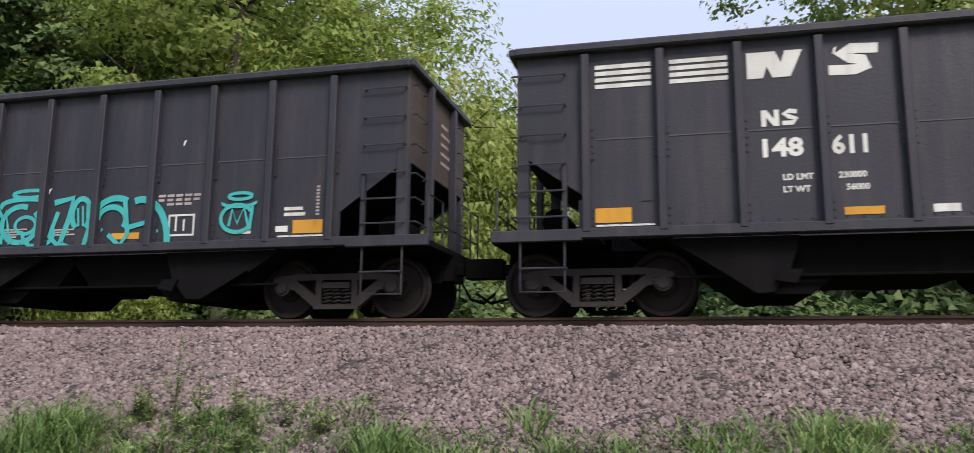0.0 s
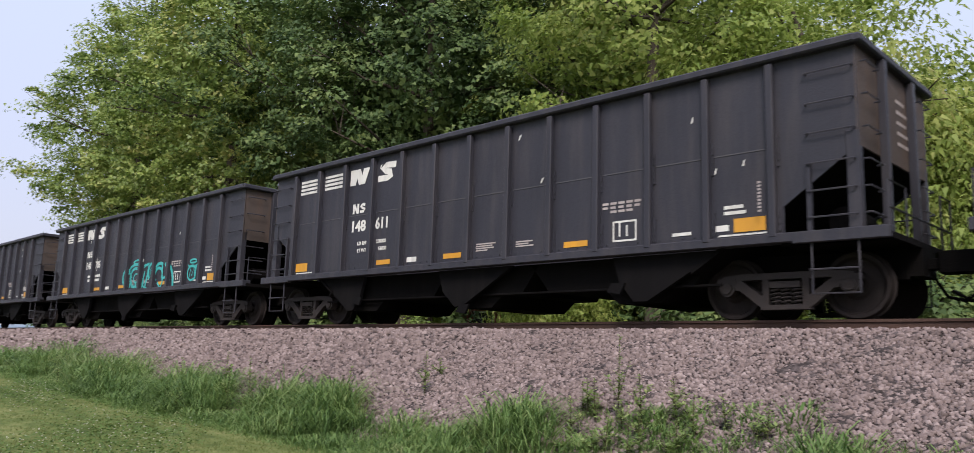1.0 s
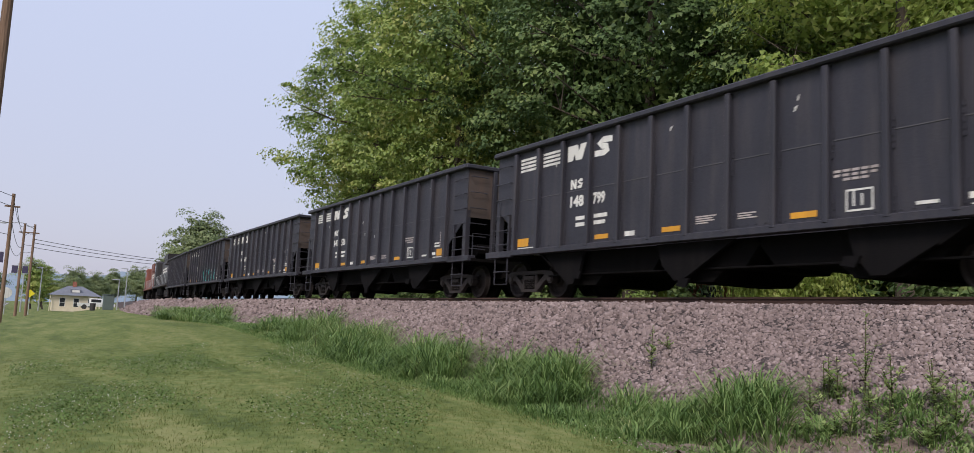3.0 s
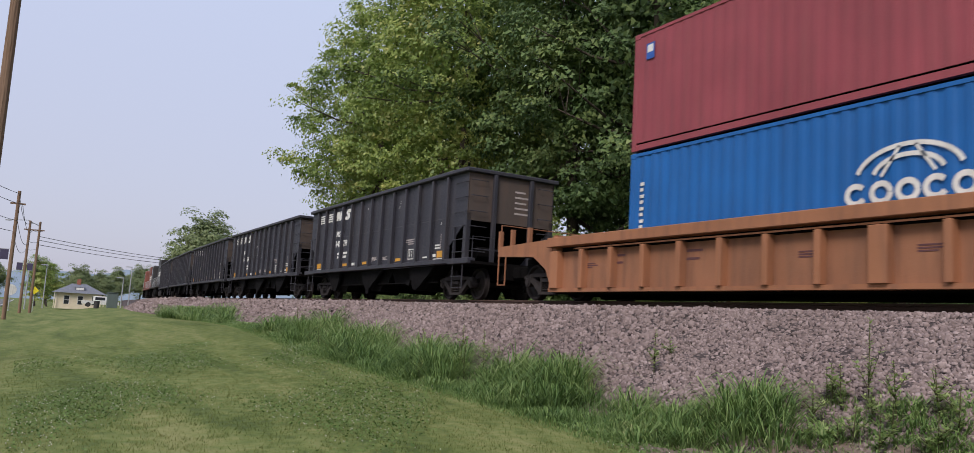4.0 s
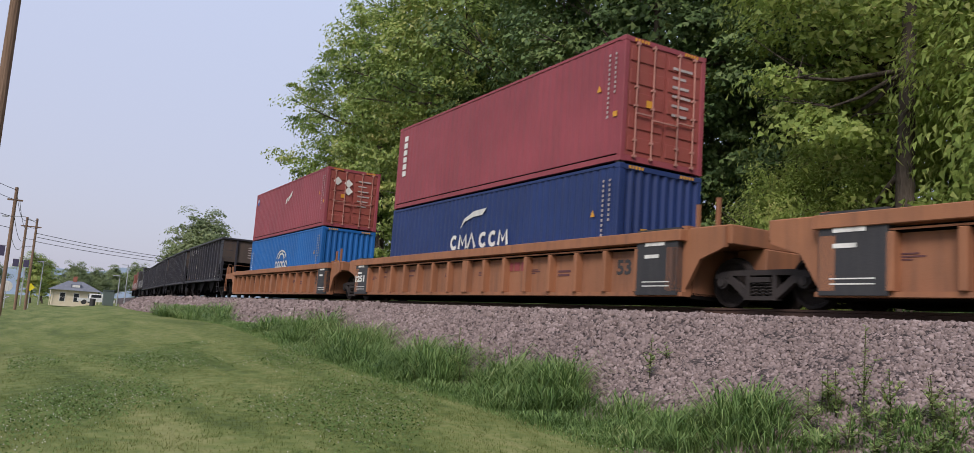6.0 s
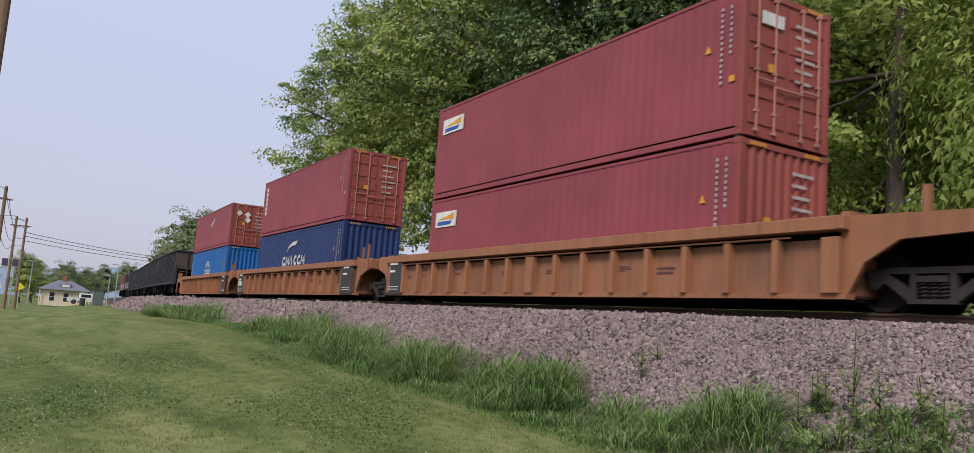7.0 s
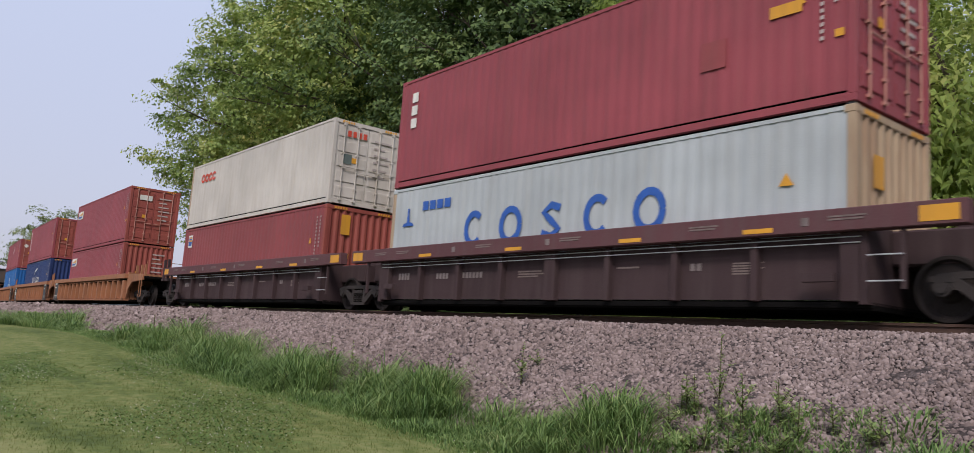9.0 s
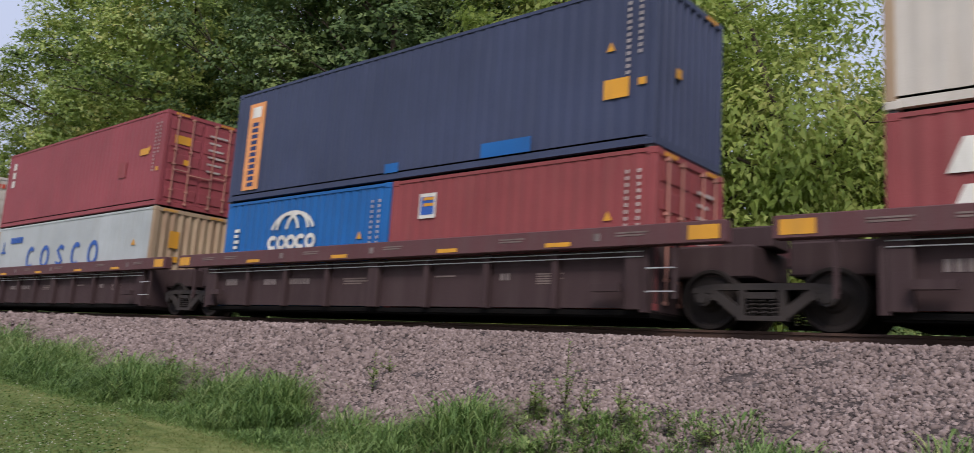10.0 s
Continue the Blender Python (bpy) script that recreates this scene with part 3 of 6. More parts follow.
def hopper_marks(car, left, right, seed, graffiti=False):
    rnd = random.Random(seed)
    y = -1.464
    p = POSTS
    for i in range(4):
        for a, b in ((0, 1), (1, 2)):
            part("logo_stripe", boxes((p[a] + 0.13, p[b] - 0.12, y - 0.004, y, 3.10 + i * 0.093, 3.158 + i * 0.093)), M_WHITE, car)
    slab("logo_block", [(p[2] + 0.12, 3.08), (p[2] + 0.32, 3.08), (p[2] + 0.37, 3.24), (p[2] + 0.44, 3.08), (p[2] + 0.66, 3.08), (p[2] + 0.82, 3.44), (p[2] + 0.60, 3.44), (p[2] + 0.55, 3.28), (p[2] + 0.48, 3.44), (p[2] + 0.12, 3.44)], y, M_WHITE, car)
    bm = bmesh.new()
    stroke(bm, [(p[3] + 0.72, 3.38), (p[3] + 0.40, 3.40), (p[3] + 0.26, 3.33), (p[3] + 0.38, 3.265), (p[3] + 0.54, 3.235), (p[3] + 0.58, 3.16), (p[3] + 0.44, 3.11), (p[3] + 0.12, 3.12)], 0.135, y - 0.003)
    part("logo_curve", bm, M_WHITE, car)
    slab("logo_block", [(p[2] + 0.27, 2.42), (p[2] + 0.33, 2.42), (p[2] + 0.33, 2.55), (p[2] + 0.42, 2.42), (p[2] + 0.49, 2.42), (p[2] + 0.49, 2.64), (p[2] + 0.43, 2.64), (p[2] + 0.43, 2.51), (p[2] + 0.34, 2.64), (p[2] + 0.27, 2.64)], y, M_WHITE, car)
    bm = bmesh.new()
    stroke(bm, [(p[2] + 0.71, 2.60), (p[2] + 0.62, 2.615), (p[2] + 0.555, 2.58), (p[2] + 0.62, 2.535), (p[2] + 0.70, 2.505), (p[2] + 0.66, 2.455), (p[2] + 0.53, 2.455)], 0.06, y - 0.003)
    part("logo_curve", bm, M_WHITE, car)
    lettering("car_number", left, 0.33, p[2] + 0.27, 2.02, y, M_WHITE, car, 0.50)
    lettering("car_number", right, 0.33, p[3] + 0.10, 2.02, y, M_WHITE, car, 0.42)
    if left == "148" and right == "611":
        for tx, px, pz in (("LD LMT", p[2] + 0.5, 1.70), ("LT WT", p[2] + 0.5, 1.54), ("230000", p[3] + 0.16, 1.70), ("56000", p[3] + 0.24, 1.54)):
            lettering("weight_marking", tx, 0.11, px, pz, y, M_WHITE, car)
    else:
        bars(car, p[2] + 0.5, 1.78, (0.4, 0.36), y, h=0.085)
        bars(car, p[3] + 0.16, 1.78, (0.44, 0.38), y, h=0.085)
    for x, w in ((p[0] + 0.09, 0.5), (p[3] + 0.2, 0.46), (p[5] + 0.3, 0.5), (p[8] + 0.3, 0.5), (p[11] + 0.4, 0.48)):
        big = x < p[1] or x > p[10]
        part("reflector", boxes((x, x + w, y - 0.005, y, 1.22, 1.42 if big else 1.32)), M_YELLOW, car)
    part("logo_stripe", boxes((p[0] + 0.12, p[1] - 0.1, y - 0.004, y, 1.17, 1.195)), M_WHITE, car)
    part("logo_stripe", boxes((p[11] + 0.15, p[12] - 0.1, y - 0.004, y, 1.17, 1.195)), M_WHITE, car)
    part("placard", boxes((p[4] + 0.2, p[4] + 0.5, y - 0.005, y, 1.22, 1.32)), M_WHITE, car)
    part("placard", boxes((p[10] + 0.4, p[10] + 0.72, y - 0.005, y, 1.24, 1.29)), M_WHITE, car)
    part("placard", boxes((p[11] + 0.12, p[11] + 0.32, y - 0.005, y, 1.25, 1.34)), M_WHITE, car)
    bars(car, p[6] + 0.2, 1.45, (0.5, 0.42, 0.46, 0.3), y, M_FADED, h=0.024)
    bars(car, p[7] + 0.2, 1.42, (0.4, 0.3, 0.42), y, M_FADED, h=0.024)
    for bx in range(5):
        bars(car, p[9] + 0.1 + bx * 0.155, 1.9, (0.12, 0.10, 0.12 if 0 < bx < 4 else 0), y, M_FADED, h=0.04)
    bars(car, p[11] + 0.25, 1.62, (0.3, 0.34), y, h=0.05)
    x, z = p[9] + 0.3, 1.24
    for a in ((x, x + 0.46, z, z + 0.03), (x, x + 0.46, z + 0.31, z + 0.34), (x, x + 0.03, z, z + 0.34), (x + 0.43, x + 0.46, z, z + 0.34), (x + 0.12, x + 0.15, z + 0.08, z + 0.31), (x + 0.26, x + 0.29, z + 0.08, z + 0.26)):
        part("stencil_bar", boxes((a[0], a[1], y - 0.004, y, a[2], a[3])), M_WHITE, car)
    part("data_plate", boxes((p[0] + 0.72, p[0] + 0.86, y - 0.01, y, 1.5, 1.62)), M_BLACK, car)
    bars(car, 5.76, 1.9, (0.05,) * 9, -1.58, M_FADED, h=0.03)
    for i in range(6):
        x, z = rnd.uniform(-5.5, 5.5), rnd.uniform(1.9, 3.4)
        slab("paint_chip", [(x, z), (x + 0.03, z + 0.01), (x + rnd.uniform(0.04, 0.09), z + 0.1), (x + 0.02, z + 0.08)], y, M_WHITE, car)
    for i, w in enumerate((0.45, 0.6, 0.5, 0.7, 0.6)):
        part("end_marking", boxes((HL, HL + 0.004, 0.1, 0.1 + w * 0.8, 3.2 - i * 0.16, 3.25 - i * 0.16)), M_FADED, car)
    if graffiti:
        yy = y - 0.006
        g = lambda k: 0.12 + 0.885 * k
        big = ((ring(g(0.55), 2.02, 0.34, 0.06), 0.06), (ring(g(0.45), 1.84, 0.46, 0.10, 20, 200), 0.08), (ring(g(0.38), 1.52, 0.36, 0.30, 70, 400), 0.09), (ring(g(0.5), 1.5, 0.2, 0.14), 0.06), (ring(g(0.8), 1.35, 0.3, 0.2, 180, 380), 0.07),
               ([(g(1.1), 1.85), (g(1.5), 1.92), (g(1.45), 1.6), (g(1.3), 1.2), (g(1.5), 1.1)], 0.10), ([(g(1.2), 1.7), (g(1.05), 1.3), (g(1.3), 1.12)], 0.08), (ring(g(1.7), 1.65, 0.17, 0.25, -60, 240), 0.09), ([(g(1.62), 1.75), (g(1.66), 1.45)], 0.04), ([(g(1.72), 1.78), (g(1.76), 1.45)], 0.04), ([(g(1.82), 1.78), (g(1.84), 1.5)], 0.04),
               ([(g(1.9), 1.45), (g(1.8), 1.12)], 0.08), (ring(g(2.35), 1.52, 0.26, 0.22, -30, 230), 0.09), (ring(g(2.42), 1.5, 0.42, 0.38, 60, 150), 0.10), ([(g(2.3), 1.3), (g(2.55), 1.12), (g(2.7), 1.3), (g(2.6), 1.85)], 0.08), (ring(g(2.95), 1.12, 0.5, 0.72, 2, 105), 0.11), ([(g(2.7), 1.4), (g(3.1), 1.48), (g(3.3), 1.3)], 0.08),
               (ring(g(-0.35), 1.55, 0.28, 0.28, 20, 300), 0.10), ([(g(-0.5), 1.15), (g(-0.15), 1.78)], 0.08), ([(g(0.0), 1.2), (g(0.05), 1.75), (g(0.2), 1.2)], 0.07))
        tag = ((ring(g(4.9), 1.82, 0.2, 0.05), 0.05), (ring(g(4.88), 1.72, 0.28, 0.06, 170, 370), 0.05), (ring(g(4.85), 1.48, 0.27, 0.21, 30, 330), 0.06), ([(g(4.7), 1.36), (g(4.76), 1.62), (g(4.86), 1.4), (g(4.98), 1.64), (g(5.08), 1.34)], 0.05), ([(g(5.1), 1.3), (g(5.14), 1.66)], 0.05))
        for i, (pts, w) in enumerate(big + tag):
            bm = bmesh.new()
            stroke(bm, pts, w, yy - 0.0006 * i)
            part("graffiti_stroke", bm, M_TEAL, car, "teal sprayed graffiti stroke")


# ---- containers ----
def corrugated(bm, x0, x1, z0, z1, y, s, pitch=0.278, depth=0.022):
    """An upright corrugated sheet along x; s is the way it faces."""
    n = max(1, round((x1 - x0) / pitch))
    p = (x1 - x0) / n
    prof = []
    for i in range(n):
        prof += [(x0 + i * p, 0), (x0 + (i + 0.26) * p, 0), (x0 + (i + 0.5) * p, -depth), (x0 + (i + 0.76) * p, -depth)]
    prof.append((x1, 0))
    lo = [bm.verts.new((x, y + s * d, z0)) for x, d in prof]
    hi = [bm.verts.new((x, y + s * d, z1)) for x, d in prof]
    for i in range(len(prof) - 1):
        f = (lo[i], lo[i + 1], hi[i + 1], hi[i])
        bm.faces.new(f if s < 0 else f[::-1])


def container(car_x, z, length, height, mat, label, end="door", door_mat=None, end_mat=None, group="containers on the train"):
    c = thing("shipping_container", label, "container", group)
    h, w = length / 2, 1.219
    door_mat, end_mat = door_mat or mat, end_mat or mat
    post_mat = M_TAN if mat in (M_GREY, M_CREAM) else mat
    for s in (-1, 1):
        bm = bmesh.new()
        corrugated(bm, -h + 0.12, h - 0.12, 0.178, height - 0.07, s * (w - 0.012), s, 0.278, {M_GREY: 0.008, M_CREAM: 0.008, M_MAROON: 0.009, M_REDBOX: 0.010, M_SLATE: 0.012}.get(mat, 0.020))
        part("side_panel", bm, mat, c)
        a, b = sorted((s * w, s * (w - 0.07)))
        part("top_side_rail", boxes((-h + 0.1, h - 0.1, a, b, height - 0.075, height - 0.01)), mat, c)
        ra, rb = sorted((s * (w - 0.015), s * (w - 0.12)))
        part("bottom_side_rail", boxes((-h + 0.1, h - 0.1, ra, rb, 0.02, 0.142)), mat, c)
        for k in (-1, 1):
            x0, x1 = sorted((k * h, k * (h - 0.14)))
            part("corner_post", boxes((x0, x1, a - (0.06 if s > 0 else 0), b + (0.06 if s < 0 else 0), 0.11, height - 0.11), bevel=0.012), post_mat if k < 0 else end_mat, c)
            for z0 in (0, height - 0.118):
                x0, x1 = sorted((k * (h + 0.003), k * (h - 0.178)))
                ya, yb = sorted((s * (w + 0.003), s * (w - 0.162)))
                part("corner_casting", boxes((x0, x1, ya, yb, z0, z0 + 0.118), bevel=0.01), mat if k < 0 else end_mat, c)
    part("roof", boxes((-h + 0.1, h - 0.1, -w + 0.06, w - 0.06, height - 0.06, height - 0.025)), mat, c)
    # coloured near-black to show as the shadow line above the bottom rail
    part("floor_pan", boxes((-h + 0.1, h - 0.1, -w + 0.10, w - 0.10, 0.05, 0.20)), M_UNDER, c)
    for k in (-1, 1):
        xs = sorted((k * (h - 0.005), k * (h - 0.10)))
        m = mat if k < 0 else end_mat
        part("end_header", boxes((*xs, -w + 0.1, w - 0.1, height - 0.12, height - 0.01)), m, c)
        part("end_sill", boxes((*xs, -w + 0.1, w - 0.1, 0.02, 0.15)), m, c)
        if k > 0 and end == "door":
            for s in (-1, 1):
                ya, yb = sorted((s * 0.008, s * (w - 0.13)))
                bm = boxes((h - 0.06, h - 0.03, ya, yb, 0.16, height - 0.13))
                door = part("door", bm, door_mat, c)
                for i in range(5):
                    zc = 0.16 + (height - 0.29) * (i + 0.5) / 5
                    part("door_panel", boxes((h - 0.032, h - 0.008, ya + 0.06, yb - 0.06, zc - 0.16, zc + 0.16), bevel=0.01), door_mat, door)
                for q in (0.30, 0.74):
                    yy = s * (0.05 + q * (w - 0.13))
                    rod = tube(bmesh.new(), (h + 0.025, yy, 0.1), (h + 0.025, yy, height - 0.09), 0.019, seg=8)
                    for zz in (0.14, 0.5, height * 0.45, height * 0.6, height - 0.15):
                        box(rod, h - 0.02, h + 0.045, yy - 0.045, yy + 0.045, zz - 0.025, zz + 0.025)
                    part("lock_rod", rod, M_ROD if mat is not M_CREAM else mat, door)
                    part("door_lever", boxes((h + 0.03, h + 0.06, yy - (0.45 if s > 0 else 0), yy + (0.45 if s < 0 else 0) * 1, 0.95 + 0.2 * q, 0.98 + 0.2 * q)), M_ROD if mat is not M_CREAM else mat, door)
        else:
            bm = bmesh.new()
            corrugated(bm, -w + 0.12, w - 0.12, 0.15, height - 0.12, 0, -1, 0.25, 0.045)
            for v in bm.verts:
                v.co = (k * (h - 0.015) - k * v.co.y, v.co.x, v.co.z)
            bmesh.ops.recalc_face_normals(bm, faces=bm.faces)
            part("end_wall", bm, m, c)
    if z > 1:
        for k in (-1, 1):
            for s in (-1, 1):
                part("twist_lock", boxes((k * (h - 0.09) - 0.06, k * (h - 0.09) + 0.06, s * (w - 0.08) - 0.06, s * (w - 0.08) + 0.06, -0.045, 0.005)), M_BLACK, c)
        z += 0.04
    MOVING.append((c, car_x, z))
    return c


def box_marks(c, length, height, side=True, end="door"):
    """Id writing and warning panels on a container's side and end."""
    h, y = length / 2, -1.222
    if side:
        for k, x in enumerate((h - 0.55, h - 0.33)):
            for i in range(14 if k == 0 else 9):
                part("marking", boxes((x, x + 0.055, y - 0.004, y, height - 0.4 - i * 0.11, height - 0.34 - i * 0.11)), M_FADED, c)
        part("warning_panel", boxes((h - 0.32, h - 0.18, y - 0.005, y, 1.02, 1.14)), M_YELLOW, c)
        slab("warning_triangle", [(h - 0.95, height - 1.15), (h - 0.78, height - 1.15), (h - 0.865, height - 0.99)], y, M_YELLOW, c)
    if end == "door":
        for i, w in enumerate((0.6, 0.4, 0.5, 0.56, 0.5, 0.45)):
            part("marking", boxes((h + 0.002, h + 0.008, 0.2, 0.2 + w, height - 0.50 - i * 0.22, height - 0.44 - i * 0.22)), M_FADED, c)
    part("warning_triangle", boxes((h + 0.002, h + 0.01, -0.55, -0.37, 1.3, 1.46)), M_YELLOW, c)
    for s in (-1, 1):
        for i in range(5):
            part("hazard_stripe", boxes((h - 0.004, h + 0.008, s * 0.75 + i * 0.09 - 0.2, s * 0.75 + i * 0.09 - 0.15, height - 0.1, height - 0.03)), M_YELLOW, c)


def flag_placard(c, x, z, w, h):
    """White panel with a blue field and yellow bars."""
    y = -1.224
    part("placard", boxes((x, x + w, y - 0.005, y, z, z + h)), M_WHITE, c)
    part("flag_field", boxes((x + 0.1 * w, x + 0.9 * w, y - 0.008, y - 0.005, z + 0.14 * h, z + 0.86 * h)), M_LOGO_BLUE, c)
    for k in (0.48, 0.72):
        slab("flag_bar", rect(x + 0.25 * w, x + 0.9 * w, z + k * h, z + (k + 0.12) * h), y - 0.008, M_YELLOW, c)


# ---- well cars ----
def well_car(style, name, label, half, left_end, right_end, truck_left, truck_right):
    """One unit of an articulated well car. half: half its well; ends: 'end' with a coupler, or 'joint'."""
    car = thing(name, label, "rail car", "well cars of the train")
    orange = style == "orange"
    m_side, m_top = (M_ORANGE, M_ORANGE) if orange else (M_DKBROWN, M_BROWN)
    zc = (1.20, 1.42) if orange else (1.20, 1.52)
    ys = 1.47
    reach = half if orange else half + 1.29
    for s in (-1, 1):
        face = 1.36 if orange else 1.26
        a, b = sorted((s * face, s * (face - 0.04)))
        part("side_plate", boxes((-half, half, a, b, 0.20 if orange else 0.27, zc[0] - 0.11 if orange else zc[0])), M_ORANGE_DIRTY_SHADED if orange else m_side, car)
        if orange:
            # near-black sheet added behind the slot below the chord, as its shade
            ia, ib = sorted((s * 1.24, s * 1.22))
            part("slot_shade_sheet", boxes((-half, half, ia, ib, 0.24, zc[0] + 0.1)), M_UNDER, car)
        a, b = sorted((s * (ys - 0.16), s * (ys + (0.11 if orange else 0.06))))
        part("top_chord", boxes((-reach, reach, a, b, *zc), bevel=0.012), m_top, car)
        a, b = sorted((s * (ys - 0.2), s * (ys + 0.02)))
        if not orange:
            a, b = sorted((s * 1.2, s * 1.285))
        # brown cars: chord painted near-black for the shade below the plate
        part("bottom_chord", boxes((-half, half, a, b, 0.16, 0.24)), m_side if orange else M_UNDER, car)
        n = 17 if orange else 9
        for i in range(n):
            x = -half + 0.25 + (2 * half - 0.5) * i / (n - 1)
            a, b = sorted((s * (face - 0.01), s * (ys + 0.075 if orange else 1.40)))
            wide = 0.15 if i % (8 if orange else 4) == 0 else 0.06
            bm = boxes((x - wide, x + wide, a, b, 0.24, zc[0] - 0.10 if orange else zc[0]), bevel=0.01)
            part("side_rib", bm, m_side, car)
        if orange:
            part("grab_bar", tubes([[(-half + 1, s * (ys + 0.03), 1.13), (half - 1, s * (ys + 0.03), 1.13)]], 0.018, 5), m_side, car)
        else:
            for zz in (1.05, 1.13):
                part("grab_bar", tubes([[(-half + 0.1, s * 1.41, zz), (half - 0.1, s * 1.41, zz)]], 0.009, 5), M_GALV, car)
    part("well_floor", boxes((-half, half, -1.25, 1.25, 0.13, 0.24)), M_UNDER, car)
    for k, kind, tx in ((-1, left_end, truck_left), (1, right_end, truck_right)):
        x0 = k * half
        sx = lambda a, b: sorted((k * a, k * b))
        if orange:
            part("end_bulkhead", boxes((*sx(half - 0.15, half), -1.4, 1.4, 0.2, 1.5)), M_ORANGE, car)
            if kind == "joint":
                for s in (-1, 1):
                    a, b = sorted((s * (ys - 0.1), s * (ys + 0.075)))
                    part("black_end_panel", boxes((*sx(half - 1.25, half - 0.1), a, b, 0.18, 1.46)), M_BLACK, car, "black painted end panel")
                    a, b = sorted((s * (ys + 0.075), s * (ys + 0.08)))
                    part("logo_stripe", boxes((*sx(half - 1.05, half - 0.3), a, b, 0.34, 0.36), (*sx(half - 1.05, half - 0.3), a, b, 0.42, 0.44)), M_WHITE, car)
                    bars_y = -(ys + 0.081)
                    if s < 0:
                        bars(car, min(sx(half - 1.0, half - 0.35)), 1.2, (0.55, 0.0, 0.4), bars_y, h=0.07)
                    part("end_gusset", prisms(([(k * half, 0.3), (k * half, 1.42), (k * (half + 0.95), 1.42), (k * (half + 0.95), 1.05), (k * (half + 0.35), 0.85)], *sorted((s * (ys - 0.06), s * (ys - 0.14))))), M_ORANGE, car)
                part("end_deck", boxes((*sx(half, half + 1.05), -1.35, 1.35, 1.10, 1.46), (*sx(half + 0.4, half + 1.1), -0.5, 0.5, 0.62, 1.1), bevel=0.02), M_ORANGE, car)
                for q, zt in ((0.62, 1.98), (0.12, 1.9)) if k > 0 else ():
                    part("deck_post", boxes((*sx(half + q, half + q + 0.06), -1.32, -1.25, 1.46, zt)), M_ORANGE, car)
            else:
                for s in (-1, 1):
                    part("end_gusset", prisms(([(k * half, 0.25), (k * half, 1.42), (k * (half + 2.5), 1.35), (k * (half + 2.5), 1.10), (k * (half + 0.8), 1.02), (k * (half + 0.25), 0.7)], *sorted((s * (ys - 0.05), s * (ys - 0.13))))), M_ORANGE, car)
                part("end_deck", boxes((*sx(half, half + 2.6), -1.35, 1.35, 1.15, 1.27), (*sx(half + 0.1, half + 2.8), -0.3, 0.3, 0.66, 1.15), bevel=0.02), M_UNDER, car)
                for q in (1.1, 1.9, 2.5):
                    part("deck_post", boxes((*sx(half + q, half + q + 0.09), -1.38, -1.28, 1.25, 1.78)), M_ORANGE, car)
                part("end_handrail", tubes([[(k * (half + 2.58), -1.3, 1.2), (k * (half + 2.58), -1.3, 1.95), (k * (half + 2.58), 1.3, 1.95), (k * (half + 2.58), 1.3, 1.2)]], 0.02, 5), M_ORANGE, car)
                part("step", tubes([[(k * (half + 2.45), -1.42, 1.1), (k * (half + 2.45), -1.42, 0.35), (k * (half + 2.1), -1.42, 0.35), (k * (half + 2.1), -1.42, 1.1)]], 0.02, 5), M_ORANGE, car)
                add_coupler(car, k * (half + 2.5), k)
        else:
            part("end_bulkhead", boxes((*sx(half - 0.12, half), -1.4, 1.4, 0.2, 1.3)), M_DKBROWN, car)
            part("end_deck", boxes((*sx(half, half + 1.35), -0.75, 0.75, 0.78, 1.28), (*sx(half + 0.7, half + 1.5), -0.35, 0.35, 1.28, 1.62), bevel=0.03), M_DKBROWN, car)
            for s in (-1, 1):
                a, b = sorted((s * (ys + 0.06), s * (ys + 0.066)))
                part("yellow_panel", boxes((*sx(half + 0.72, half + 1.2), a, b, 1.25, 1.46)), M_YELLOW, car)
                for z in (0.5, 0.85) if k > 0 else ():
                    part("grab_iron", tubes([[(k * (half + 0.05), s * 1.45, z), (k * (half + 0.05), s * 1.53, z), (k * (half + 0.5), s * 1.53, z), (k * (half + 0.5), s * 1.45, z)]], 0.011, 5), M_GALV, car)
                part("step_hanger", boxes((*sx(half + 0.46, half + 0.52), *sorted((s * 1.42, s * 1.48)), 0.4, 1.2)), M_DKBROWN, car)
                part("jacking_pad", boxes((*sx(half - 0.9, half - 0.4), *sorted((s * (ys - 0.02), s * (ys + 0.1))), 0.5, 0.62)), M_DKBROWN, car)
            if kind == "end":
                add_coupler(car, k * (half + 2.2), k)
                part("end_deck", boxes((*sx(half + 1.2, half + 2.3), -1.3, 1.3, 1.02, 1.12), (*sx(half, half + 2.3), -0.3, 0.3, 0.66, 1.02)), M_DKBROWN, car)
                for q in (1.9, 1.4):
                    part("deck_post", boxes((*sx(half + q, half + q + 0.1), -1.36, -1.26, 1.1, 1.92)), M_DKBROWN, car)
        if tx:
            add_truck(car, tx)
    return car


